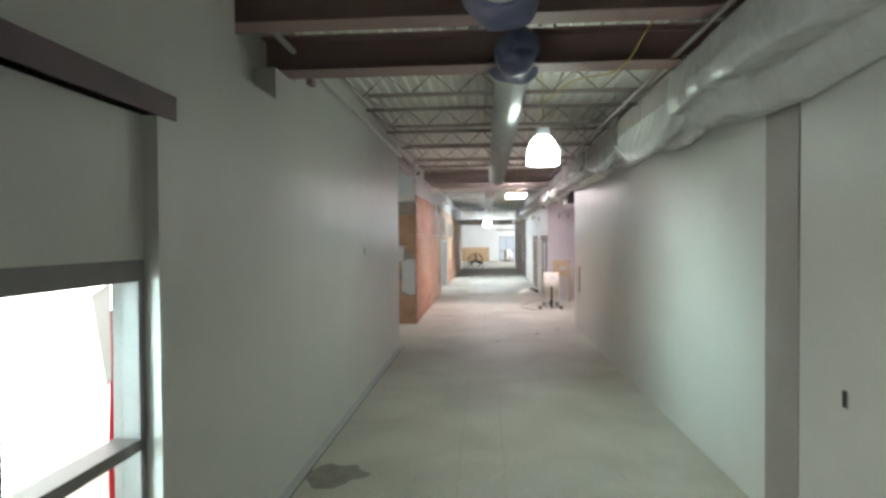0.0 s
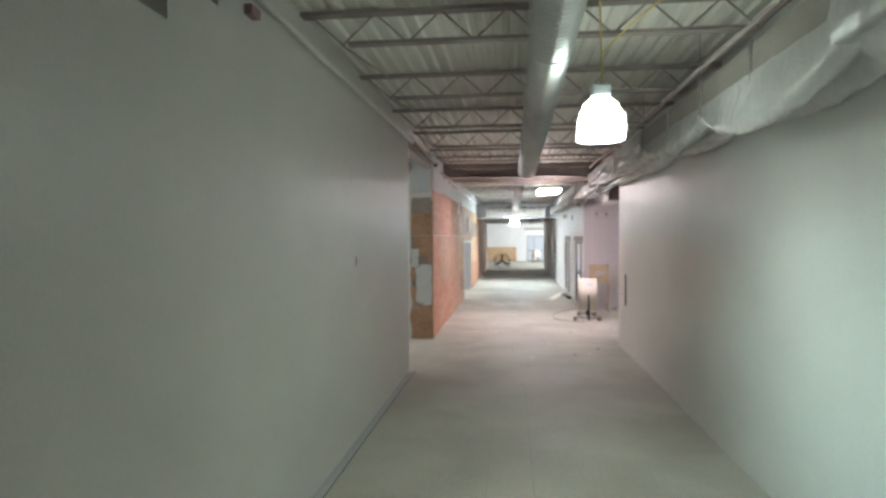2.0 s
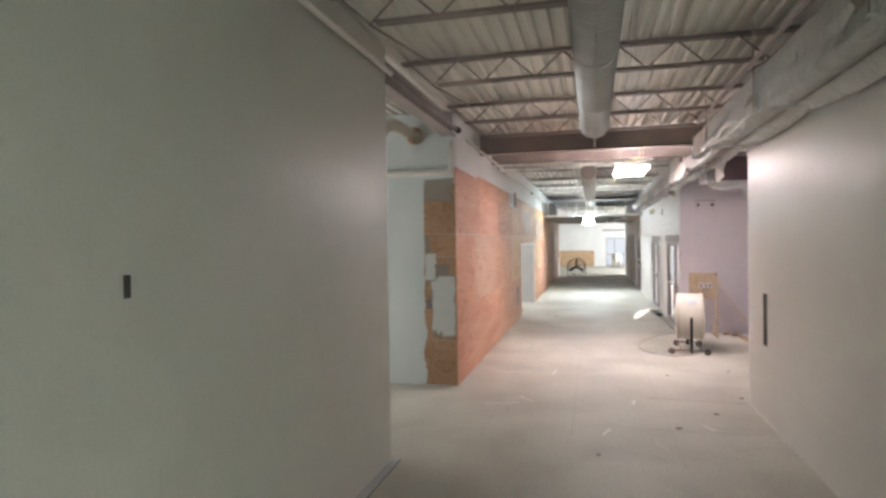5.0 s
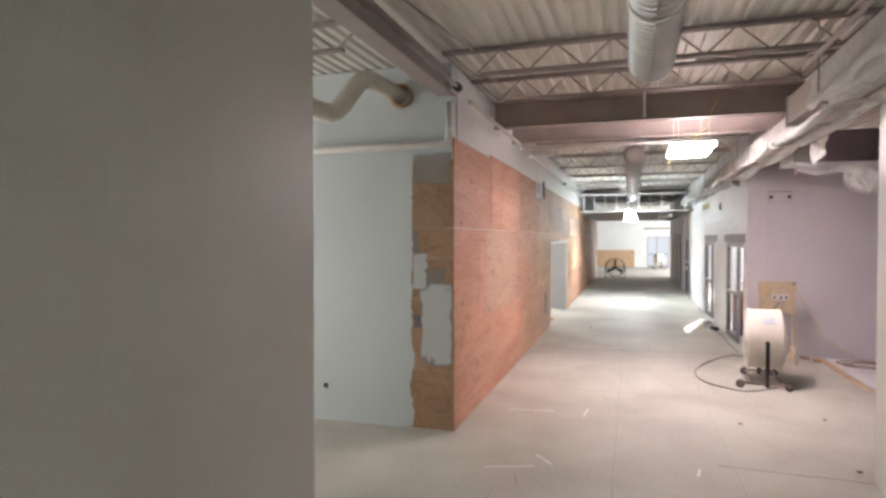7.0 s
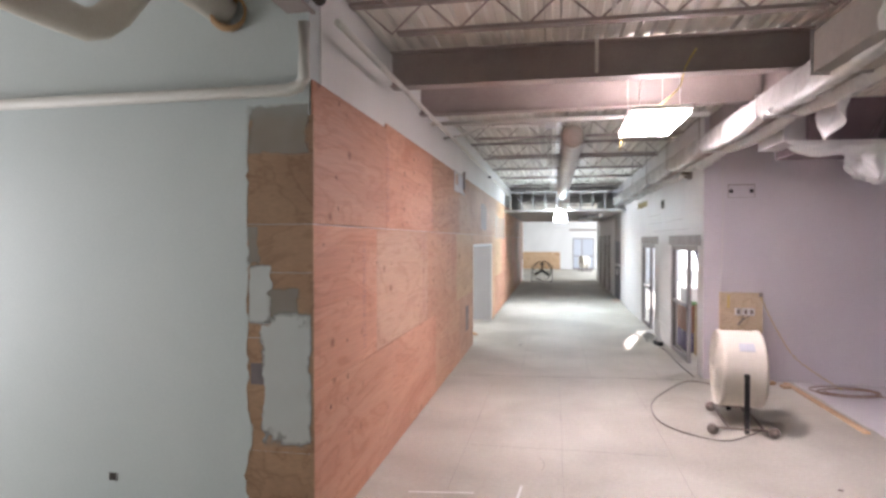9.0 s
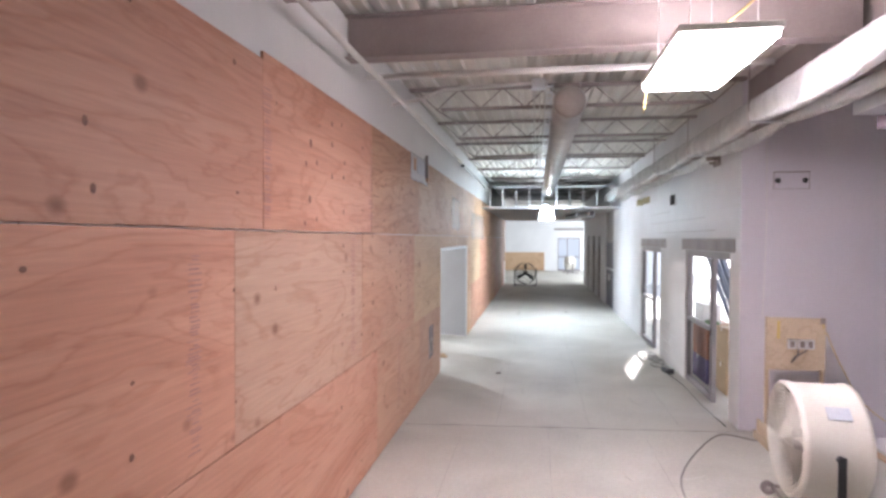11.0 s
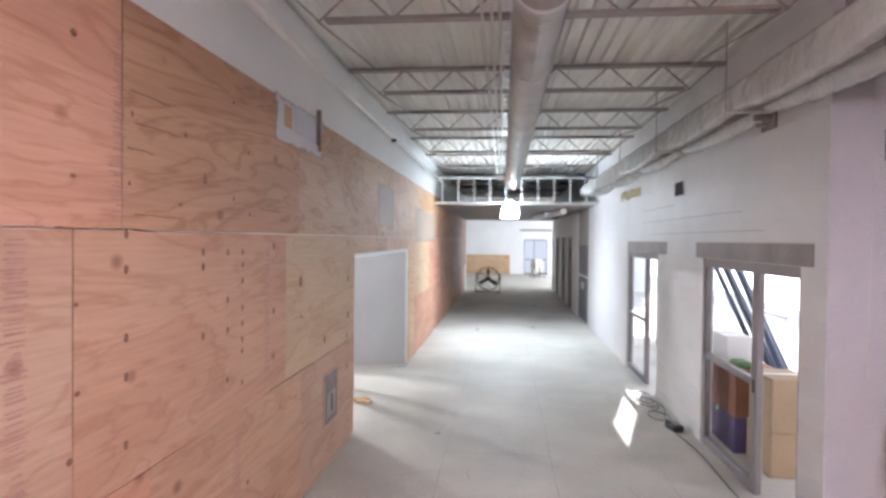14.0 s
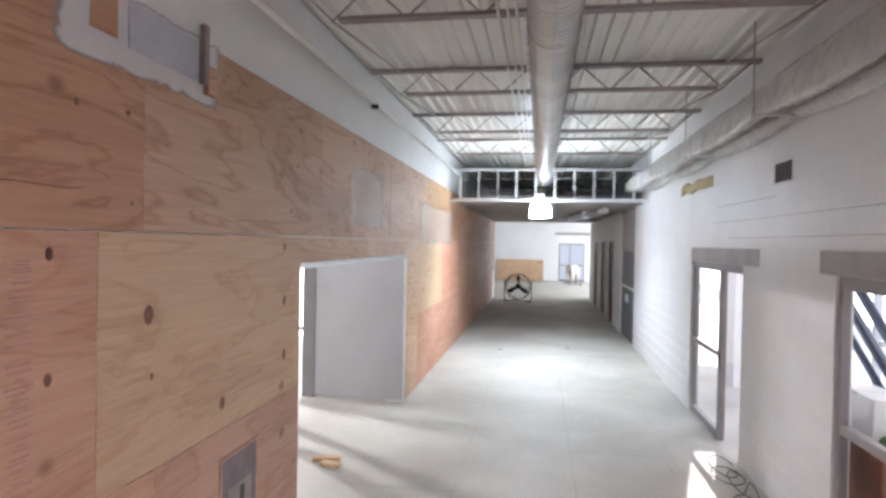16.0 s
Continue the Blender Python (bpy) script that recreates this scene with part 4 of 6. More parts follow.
setting("floor_edge_strip", boxes((XL, XL + 0.10, -5.0, Y_END_L, 0.0, 0.004)), M["gypsum"], "grey dusty gap beside the floor board", "floor edge")


def blot(name, cx, cy, r, z, mat, label, category, seed, squash=0.5, kind=""):
    rnd = random.Random(seed)
    bm = bmesh.new()
    n = 28
    top = []
    for k in range(n):
        a = k * math.tau / n
        q = r * (0.75 + 0.35 * noise.noise(Vector((math.cos(a) * 1.7 + seed, math.sin(a) * 1.7, seed))) + rnd.uniform(-0.05, 0.05))
        top.append(bm.verts.new((cx + q * math.cos(a), cy + q * squash * math.sin(a), z)))
    f = bm.faces.new(top)
    bmesh.ops.extrude_face_region(bm, geom=[f])
    bm.verts.ensure_lookup_table()
    for v in bm.verts[n:]:
        v.co.z -= z * 0.9
    return whole(name, bm, mat, label, category, kind=kind)


blot("floor_stain", -1.38, 4.9, 0.42, 0.003, M["stain"], "dark damp stain on the dusty floor", "stain", 5, 0.8)
blot("floor_stain", -0.35, 4.3, 0.07, 0.003, M["stain"], "small dark stain on the dusty floor", "stain", 8, 0.7)

# blue plastic over the duct ends
for dx, dy, dz, r, sd in ((0.40, 4.5, 3.94, 0.185, 2.0), (0.22, 2.78, 3.86, 0.20, 6.0)):
    bm = bmesh.new()
    prof = [(0.01, -0.16), (r * 0.5, -0.14), (r * 0.9, -0.09), (r * 1.04, 0.0), (r * 1.03, 0.12), (r * 1.08, 0.22), (r * 1.2, 0.30)]
    lathe(bm, prof, pose(dx, dy, dz, -90, 0, 0), 36)
    for v in bm.verts:
        v.co += Vector((noise.noise(v.co * 6 + Vector((sd, 0, 0))), noise.noise(v.co * 6 + Vector((0, sd, 0))), noise.noise(v.co * 6))) * 0.07
    whole("duct_end_wrap", bm, M["blue"], "crumpled blue plastic taped over the duct end", "plastic wrap", "duct end wraps")


def cord(name, pts, r, mat, label, category="cable", group="", sub=6):
    """A smooth line through the points (Catmull-Rom)."""
    P_ = [Vector(p) for p in pts]
    P_ = [P_[0]] + P_ + [P_[-1]]
    out = []
    for i in range(1, len(P_) - 2):
        a, b, c, d = P_[i - 1:i + 3]
        for k in range(sub):
            s = k / sub
            out.append(0.5 * ((2 * b) + (c - a) * s + (2 * a - 5 * b + 4 * c - d) * s * s + (3 * b - a - 3 * c + d) * s ** 3))
    out.append(P_[-2])
    bm = bmesh.new()
    tube(bm, out, r, 6)
    return whole(name, bm, mat, label, category, group)


cord("yellow_rope", [(1.55, 3.9, 4.2), (1.38, 4.1, 3.9), (1.25, 4.4, 3.72), (1.05, 5.6, 3.95), (0.9, 7.0, 4.05)], 0.008, M["yellow"], "yellow rope slung under the joists", "rope")
cord("hanging_wire", [(1.35, 17.0, 4.15), (1.27, 17.1, 4.0), (1.25, 17.3, 3.85), (1.12, 17.6, 3.75)], 0.008, M["yellow"], "pale cord hanging to the light panel")
bm = bmesh.new()
tube(bm, [(-0.22, 0.58, 0.03), (-0.26, 0.64, -0.02), (-0.27, 0.67, -0.12), (-0.28, 0.67, -0.20)], 0.007, 6)
part("pull_cord", bm, M["yellow"], lp, "yellow pull cord")
for x, y in ((0.43, 15.4), (0.42, 17.05)):
    pipe("hanger_pipe", [(x, y, DECK - 0.05), (x, y, 3.98)], 0.018, M["pipe"], "short white drop pipe under the beams", group="drop pipes")

# conduits and a bright strut along the middle of the corridor
for x, z in ((-0.10, 4.02), (-0.03, 4.02), (0.03, 4.03)):
    pipe("conduit", [(x, 19.8, z), (x, 31.8, z)], 0.011, M["pipe"], "thin white conduit hung along the joists", "conduit", "conduits", seg=8)
pipe("conduit", [(-1.72, 20.2, 3.92), (-1.35, 20.15, 3.96), (-1.1, 20.0, 4.02), (-0.1, 19.85, 4.02)], 0.02, M["pipe"], "white conduit bent from the wall to a junction box", "conduit", "conduits", seg=8)
jb = thing("junction_box", "grey metal junction box on the conduit", "junction box", (-0.05, 19.85, 4.0))
part("body", boxes((-0.07, 0.07, -0.05, 0.05, -0.04, 0.06), bevel=0.004), M["strut"], jb)
part("cover", boxes((-0.075, 0.075, -0.055, 0.055, -0.047, -0.041)), M["strut"], jb)
cs = thing("cable_tray", "bright zinc cable tray hung between the joists", "cable tray")
for x in (0.055, 0.125):
    part("side_rail", boxes((x, x + 0.006, 20.6, 31.6, 4.20, 4.26)), M["strut"], cs)
for i in range(36):
    part("rung", boxes((0.061, 0.125, 20.7 + 0.3 * i, 20.78 + 0.3 * i, 4.2, 4.21)), M["strut"], cs)

# slanting bridging bars between the joists near both walls
for i, (a, b) in enumerate(zip(JOISTS, JOISTS[1:])):
    if b - a > 3:
        continue
    for x in (XL + 0.35, XR - 0.35):
        pipe("bridging_bar", [(x, a, 4.07), (x, b, 4.32)], 0.011, M["joist"], "thin steel bridging bar between joists", "bar", "bridging bars", seg=6)

# ---- things: side corridor ----
el = thing("insulated_pipe", "pale insulated pipe with two elbows hung from the deck", "pipe")
bm = bmesh.new()
tube(bm, [(-3.06, 13.4, 3.71), (-2.97, 14.05, 3.68), (-2.94, 14.25, 3.68), (-2.90, 14.34, 3.72), (-2.84, 14.40, 3.80), (-2.74, 14.50, 4.02), (-2.69, 14.56, 4.10), (-2.62, 14.64, 4.12), (-2.56, 14.72, 4.09), (-2.38, 15.0, 3.98)], 0.105, 18)
part("insulation", bm, M["cream"], el)
bm = bmesh.new()
lathe(bm, [(0.112, -0.1), (0.135, -0.1), (0.135, 0.0), (0.112, 0.0)], pose(-2.39, 14.99, 3.985, -90, 0, 32), 24)
part("end_collar", bm, M["copper"], el, "rust-brown collar")
bm = bmesh.new()
lathe(bm, [(0.001, -0.002), (0.095, -0.002), (0.095, 0.002)], pose(-3.06, 13.397, 3.71, -90, 0, 0), 24)
part("open_end", bm, M["hole"], el, "dark disc for the shaded open end")
sj = thing("bar_joist", "grey-brown open-web steel joist over the side corridor", "joist", group="open-web joists")
part("top_chord", boxes((-6.9, XL - 0.2, 13.37, 13.45, 4.31, 4.345)), M["joist"], sj)
part("bottom_chord", boxes((-6.6, XL - 0.6, 13.37, 13.45, 4.05, 4.08)), M["joist"], sj)
for i in range(14):
    bm = bmesh.new()
    za, zb = (4.325, 4.065) if i % 2 == 0 else (4.065, 4.325)
    tube(bm, [(-6.7 + 0.33 * i, 13.41, za), (-6.37 + 0.33 * i, 13.41, zb)], 0.009, 6)
    part("web_bar", bm, M["joist"], sj)
hg = thing("pipe_hanger", "thin steel trapeze hanger in the side corridor", "hanger")
for x in (-3.52, -3.32):
    bm = bmesh.new()
    tube(bm, [(x, 13.85, 3.02), (x, 13.85, DECK - 0.03)], 0.006, 6)
    part("rod", bm, M["joist"], hg)
part("bar", boxes((-3.58, -3.27, 13.83, 13.87, 3.02, 3.05)), M["strut"], hg)
box_f = thing("outlet_box", "small dark outlet box in the mint drywall", "outlet", (-3.42, Y_PLY, 0.43))
part("back", boxes((-0.035, 0.035, -0.003, 0, -0.03, 0.03)), M["hole"], box_f)
for q in ((-0.041, -0.035, -0.03, 0.03), (0.035, 0.041, -0.03, 0.03)):
    part("rim", boxes((q[0], q[1], -0.006, 0, q[2], q[3])), M["strut"], box_f)


# ragged paint edge and filler on the bare plywood strip
def ragged(name, x0, x1, z0, z1, y, mat, label, seed, left=0.03, right=0.0, ends=0.0, thick=0.003):
    bm = bmesh.new()
    n = 70
    rows = []
    for i in range(n + 1):
        z = z0 + (z1 - z0) * i / n
        e = ends * (1 - min(1, min(i, n - i) / 4))
        a = x0 + left * noise.noise(Vector((seed, z * 3.0, 0))) + 0.7 * left * noise.noise(Vector((seed, z * 16.0, 3))) + e
        b = x1 + right * noise.noise(Vector((seed + 9, z * 3.0, 0))) + 0.7 * right * noise.noise(Vector((seed, z * 16.0, 5))) - e
        rows.append([bm.verts.new((a, y, z)), bm.verts.new((b, y, z)), bm.verts.new((b, y + thick, z)), bm.verts.new((a, y + thick, z))])
    coat = mat in (M["filler"], M["thin_filler"])
    for p, q in zip(rows, rows[1:]):
        for k in range(1 if coat else 4):
            bm.faces.new((p[k], p[(k + 1) % 4], q[(k + 1) % 4], q[k]))
    if coat:
        bmesh.ops.delete(bm, geom=[v for v in bm.verts if not v.link_faces], context="VERTS")
    else:
        bm.faces.new(rows[0])
        bm.faces.new(rows[-1])
    return whole(name, bm, mat, label, "paint patch", kind="structure")


ragged("paint_edge", XL - 0.70, XL - 0.52, 0.02, 3.24, Y_PLY - 0.0095, M["mint"], "ragged mint paint edge over bare plywood", 2.0, 0.0, 0.045)
ragged("filler_patch", XL - 0.41, XL + 0.0, 0.74, 1.80, Y_PLY - 0.0115, M["filler"], "pale filler smeared over the bare plywood", 7.0, 0.06, 0.0, 0.015)
ragged("filler_patch", XL - 0.51, XL - 0.33, 1.66, 2.14, Y_PLY - 0.0115, M["filler"], "pale filler smeared over the bare plywood", 13.0, 0.02, 0.08, 0.02)
for k, (x0, x1, z0, z1) in enumerate(((-0.40, -0.12, 1.72, 1.96), (-0.36, -0.30, 0.86, 1.5), (-0.52, -0.44, 2.1, 2.42))):
    ragged("filler_smear", XL + x0, XL + x1, z0, z1, Y_PLY - 0.0108, M["thin_filler"], "thin greyish smear of filler on the bare plywood", 31.0 + k, 0.05, 0.05, 0.03, 0.002)
ragged("filler_smear", XL - 0.53, XL + 0.0, 2.92, 3.32, Y_PLY - 0.0100, M["thin_filler"], "grey smear of filler at the top of the bare plywood", 17.0, 0.02, 0.0, 0.02, 0.002)
# Plate without depth, darkened like the inside of a cut-out.
whole("cut_out", boxes((XL - 0.50, XL - 0.33, Y_PLY - 0.0105, Y_PLY, 1.22, 1.38)), M["recess"], "dark square plate for a shaded cut-out in the plywood strip", "cut-out")

# ---- things: plywood wall ----
def coat(y0, y1, z0, z1, x):
    """One thin coat of paint facing the corridor."""
    bm = bmesh.new()
    bm.faces.new([bm.verts.new(p) for p in ((x, y0, z0), (x, y1, z0), (x, y1, z1), (x, y0, z1))])
    return bm



so_box = thing("wall_socket_recess", "rimmed recess in the plywood, its shaded inside a flat dark plate", "recess", (XL + 0.002, 22.80, 0.72))
# The back sits on the wood face; its depth is only dark colour.
part("back", boxes((0, 0.002, -0.23, 0.23, -0.26, 0.26)), M["recess"], so_box)
for q in ((-0.25, -0.23, -0.28, 0.28), (0.23, 0.25, -0.28, 0.28), (-0.23, 0.23, 0.26, 0.28), (-0.23, 0.23, -0.28, -0.26)):
    part("rim", boxes((0, 0.008, *q)), M["ply_peach"], so_box)
part("device", boxes((0.002, 0.006, -0.14, 0.16, -0.2, 0.05)), M["stub"], so_box, "grey device plate")
part("device", boxes((0.006, 0.008, 0.0, 0.06, -0.16, 0.02)), M["hole"], so_box)

ub = thing("wall_bracket", "painted-over metal bracket with blue-grey plate high on the wall", "bracket", (XL, 21.85, 3.40))
part("overspray", coat(-0.66, 0.66, -0.24, 0.16, 0.003), M["spray"], ub, "white paint oversprayed on the wood")
part("plate", boxes((0.004, 0.012, -0.18, 0.38, -0.11, 0.12), bevel=0.003), M["plate"], ub, "blue-grey sheet")
part("plate", boxes((0.0035, 0.006, -0.42, -0.25, -0.09, 0.09)), M["ply_brown"], ub, "bare wood left unsprayed")
part("post", boxes((0.004, 0.045, 0.41, 0.455, -0.12, 0.22), bevel=0.004), M["lintel"], ub)
part("foot", boxes((0.004, 0.04, 0.455, 0.55, -0.17, 0.0), bevel=0.004), M["ply_brown"], ub)
whole("pipe_clip", boxes((-1.57, -1.495, 25.2, 25.24, 3.80, 3.846), bevel=0.008), M["dark"], "small dark clip under the white pipe", "clip")

# screw dabs down the stud lines
dab = bmesh.new()
lathe(dab, [(0.0005, 0.0016), (0.011, 0.0014), (0.015, 0.0)], pose(0, 0, 0, 0, 90, 0), 8)
dab_mesh = mesh("screw_dab", dab, M["dab"])
rnd = random.Random(4)
for y in (15.2, 15.75, 16.6, 17.15, 17.9, 18.45, 19.05, 19.45, 19.9, 20.55, 20.75, 21.35, 21.7, 23.55, 23.7, 27.95, 28.45):
    zs = [0.25, 0.6, 0.95, 1.4, 1.75, 2.1, 2.3, 2.6, 2.95, 3.3]
    for z in zs:
        if rnd.random() < 0.45 or (19.2 < y < 23.6 and 1.25 < z < 2.4) or (21.3 < y < 22.3 and z > 3.1) or (y < 18 and rnd.random() < 0.3):
            continue
        o = new("screw_dab", dab_mesh)
        o.matrix_basis = pose(XL + 0.003, y + rnd.uniform(-0.03, 0.03), z + rnd.uniform(-0.06, 0.06)) @ Matrix.Diagonal((1, rnd.uniform(0.6, 1.5), rnd.uniform(0.6, 1.3), 1))
        o.parent = clad
KNOTS = [(21.85, 2.0, 3.2), (22.57, 1.36, 2.6), (23.45, 2.34, 2.0), (23.46, 1.92, 2.6), (23.47, 1.5, 2.8), (21.88, 1.68, 1.3), (20.15, 2.74, 2.2), (17.72, 3.08, 2.2), (17.7, 2.66, 2.0), (15.75, 1.14, 1.7), (15.36, 0.98, 1.6)]
KNOTS += [(19.4, z, 1.5) for z in (2.40, 2.23, 1.90, 1.71, 1.38)] + [(20.13, z, 1.6) for z in (2.30, 2.21, 1.79)] + [(20.45, z, 1.4) for z in (2.29, 1.98, 1.78, 1.45)]
KNOTS += [(20.67, z, 1.4) for z in (2.29, 2.20, 2.09, 1.90, 1.79, 1.68, 1.60, 1.38)] + [(21.23, z, 1.8) for z in (2.32, 1.81)]
KNOTS += [(18.18, z, 1.5) for z in (3.31, 3.14, 2.88)] + [(17.84, 2.95, 1.4), (18.5, 3.03, 1.4), (18.47, 2.6, 1.4), (17.61, 2.48, 1.3), (17.84, 2.52, 1.3), (17.63, 2.92, 1.3), (15.56, 3.42, 1.4), (15.49, 2.81, 1.3), (15.53, 2.56, 1.3)]
for y, z, s in KNOTS:
    o = new("knot", dab_mesh)
    o.matrix_basis = pose(XL + 0.003, y, z) @ Matrix.Diagonal((1, s * 0.8, s * 1.1, 1))
    o.parent = clad
# grade stamps: rows of short unreadable bars
for y, z0, z1 in ((19.35, 2.5, 3.35), (18.75, 1.3, 2.38), (21.1, 1.35, 2.3), (20.6, 0.3, 1.1), (17.0, 2.5, 3.3), (16.2, 1.3, 2.3)):
    bm = bmesh.new()
    z = z0
    while z < z1:
        w = rnd.uniform(0.05, 0.13)
        box(bm, XL + 0.0025, XL + 0.0035, y - w / 2 + rnd.uniform(-0.02, 0.02), y + w / 2, z, z + rnd.uniform(0.004, 0.010))
        z += rnd.uniform(0.010, 0.034)
    part("stamp_marks", bm, M["stamp"], clad)
# splits in the veneer
for y, z, l in ((19.60, 3.10, 0.34), (19.68, 2.95, 0.42), (19.52, 2.82, 0.22), (19.68, 2.50, 0.42), (19.3, 2.425, 0.7), (23.0, 2.52, 0.5), (15.9, 2.425, 0.5), (21.2, 2.60, 0.4)):
    bm = bmesh.new()
    tube(bm, [(XL + 0.002, y - l / 2 + l * i / 6, z + 0.012 * noise.noise(Vector((y, i * 0.7, z)))) for i in range(7)], 0.003, 5)
    part("split", bm, M["dab"], clad)
for y0, y1, z0, z1, m in ((25.0, 26.4, 2.5, 3.25, "thin_spray"), (28.4, 32.4, 2.3, 3.1, "thin_spray")):
    part("overspray", coat(y0, y1, z0, z1, XL + 0.0036), M[m], clad, "thin white paint oversprayed on the wood")
setting("door_head_trim", boxes((XL - 0.02, XL + 0.012, LD0, LD1, 2.155, 2.2)), M["strut"], "grey metal edge over the wide opening", "trim")
setting("door_side_trim", boxes((XL - 0.02, XL + 0.010, LD1 - 0.012, LD1 + 0.016, 0.0, 2.155)), M["strut"], "grey metal edge beside the wide opening", "trim")

# entry behind the wide opening
ef = thing("entry_door_frame", "dark grey metal frame of a glazed entry door", "door frame", kind="structure")
part("post", boxes((-3.32, -3.12, LD1 - 0.03, LD1 + 0.16, 0, 2.24), bevel=0.006), M["frame"], ef)
part("post", boxes((-4.5, -4.38, LD1 - 0.03, LD1 + 0.1, 0, 2.24), bevel=0.006), M["frame"], ef)
part("push_bar", boxes((-4.38, -3.32, LD1 + 0.03, LD1 + 0.07, 1.0, 1.06)), M["frame"], ef)
part("head", boxes((-4.5, -3.12, LD1 - 0.03, LD1 + 0.16, 2.24, 2.4)), M["frame"], ef)
# Two unseen poles, added so their shadows band the floor of the opening.
part("shadow_pole", boxes((-3.36, -3.26, 26.47, 26.57, 0, 2.9)), M["frame"], ef)
part("shadow_pole", boxes((-3.36, -3.26, 26.13, 26.23, 0, 2.9)), M["frame"], ef)
setting("backdrop", boxes((-6.3, -6.2, 28.2, 33.0, -0.1, 2.9)), M["daylight"], "blank overexposed daylight outside the entry", "backdrop")
setting("backdrop", boxes((-6.2, -1.98, 32.9, 33.0, -0.1, 2.9)), M["daylight"], "blank overexposed daylight outside the entry", "backdrop")
setting("backdrop", boxes((-3.9, -3.8, -3.0, 9.0, -0.1, 3.4)), M["daylight"], "blank overexposed daylight outside the window", "backdrop")
setting("backdrop", boxes((11.0, 11.1, 14.0, 75.0, -0.1, 5.0)), M["daylight"], "blank overexposed daylight outside the doors", "backdrop")
for k, (x, y, l, a) in enumerate(((-2.02, 25.25, 0.30, 20), (-1.92, 25.1, 0.22, -8))):
    o = whole("wood_offcut", boxes((-l / 2, l / 2, -0.05, 0.05, 0, 0.04), bevel=0.004), M["ply_pale"], "short wooden offcut lying on the floor", "offcut", "wood offcuts")
    o.matrix_basis = pose(x, y, 0, 0, 0, a)

# red cloth by the first window
bm = bmesh.new()
ladder_film(bm, 0.0, 1.9, lambda y, v: (XL - 0.33 - 0.02 * math.sin(v * 9), 2.56 + 0.12 * v + 0.015 * math.sin(y * 5), 0.0 + y), 16, 10)
bmesh.ops.solidify(bm, geom=bm.faces[:], thickness=0.004)
whole("red_curtain", bm, M["pinkred"], "strip of red cloth hanging outside the window", "cloth")


# ---- things: open bay ----
def drum_fan(name, at, turn, label):
    t = thing(name, label, "fan", at, group="drum fans", turn=turn)
    R, h, c = 0.475, 0.25, 0.70
    m = pose(0, 0, c, 0, 90, 0)
    bm = bmesh.new()
    lathe(bm, [(R - 0.02, -h), (R, -h + 0.012), (R, -h + 0.05), (R - 0.01, -h + 0.07), (R - 0.01, h - 0.07), (R, h - 0.05), (R, h - 0.012), (R - 0.02, h), (R - 0.03, h - 0.02), (R - 0.03, -h + 0.02), (R - 0.02, -h)], m, 56)
    part("drum", bm, M["cream"], t)
    for s in (-1, 1):
        bm = bmesh.new()
        for r in [0.06 + 0.032 * k for k in range(13)]:
            pts = [m @ Vector((r * math.cos(k * math.tau / 40), r * math.sin(k * math.tau / 40), s * (h - 0.012 + 0.03 * (1 - (r / R) ** 2)))) for k in range(40)]
            tube(bm, pts, 0.0035, 5, closed=True)
        for k in range(8):
            a = k * math.tau / 8
            tube(bm, [m @ Vector((0.06 * math.cos(a), 0.06 * math.sin(a), s * (h + 0.02))), m @ Vector((R * 0.97 * math.cos(a), R * 0.97 * math.sin(a), s * (h - 0.012)))], 0.004, 5)
        part("grille", bm, M["cream"], t, "cream wire grille")
    bm = bmesh.new()
    lathe(bm, [(0.001, -0.16), (0.09, -0.16), (0.1, -0.12), (0.1, 0.1), (0.001, 0.12)], m, 24)
    part("motor", bm, M["strip"], t, "grey motor housing")
    for k in range(4):
        bm = bmesh.new()
        a0 = k * math.tau / 4
        rows = [[bm.verts.new(m @ Vector((r * math.cos(a0 + s * w), r * math.sin(a0 + s * w), s * 0.06 + dz))) for s in (-1, -0.3, 0.3, 1) for dz in (-0.15,)] for r, w in ((0.09, 0.3), (0.2, 0.34), (0.32, 0.34), (0.38, 0.28))]
        for p, q in zip(rows, rows[1:]):
            for i in range(3):
                bm.faces.new((p[i], p[i + 1], q[i + 1], q[i]))
        bmesh.ops.solidify(bm, geom=bm.faces[:], thickness=0.006)
        part("blade", bm, M["cream"], t)
    part("label_plate", boxes((-0.085, 0.085, -0.004, 0.004, -0.055, 0.055)), M["plate"], t, "small grey rating plate").matrix_basis = pose(0.03, -0.348, c + 0.320, -42, 0, 0)
    for y in (-0.505, 0.505):
        p = part("yoke_post", boxes((-0.028, 0.028, y - 0.014, y + 0.014, 0.03, c + 0.03), bevel=0.004), M["dark"], t, "black steel yoke post")
        bm = bmesh.new()
        lathe(bm, [(0.001, -0.02), (0.03, -0.02), (0.03, 0.02), (0.001, 0.02)], pose(0, y - 0.02 * (1 if y > 0 else -1), c, 90, 0, 0), 16)
        part("pivot_knob", bm, M["dark"], p)
        bm = bmesh.new()
        tube(bm, [(-0.33 if y < 0 else -0.2, y, 0.085), (0.26 if y < 0 else 0.2, y, 0.085)], 0.016, 8)
        part("base_bar", bm, M["stub"], t)
        for x in ((-0.37, 0.29) if y < 0 else (-0.22, 0.22)):
            w = bmesh.new()
            lathe(w, [(0.02, -0.022), (0.052, -0.025), (0.064, -0.015), (0.064, 0.015), (0.052, 0.025), (0.02, 0.022)], pose(x, y, 0.064, 90, 0, 0), 20)
            wheel = part("wheel", w, M["lintel"], t, "dusty grey rubber wheel")
            w = bmesh.new()
            lathe(w, [(0.001, -0.027), (0.022, -0.027), (0.022, 0.027), (0.001, 0.027)], pose(x, y, 0.064, 90, 0, 0), 12)
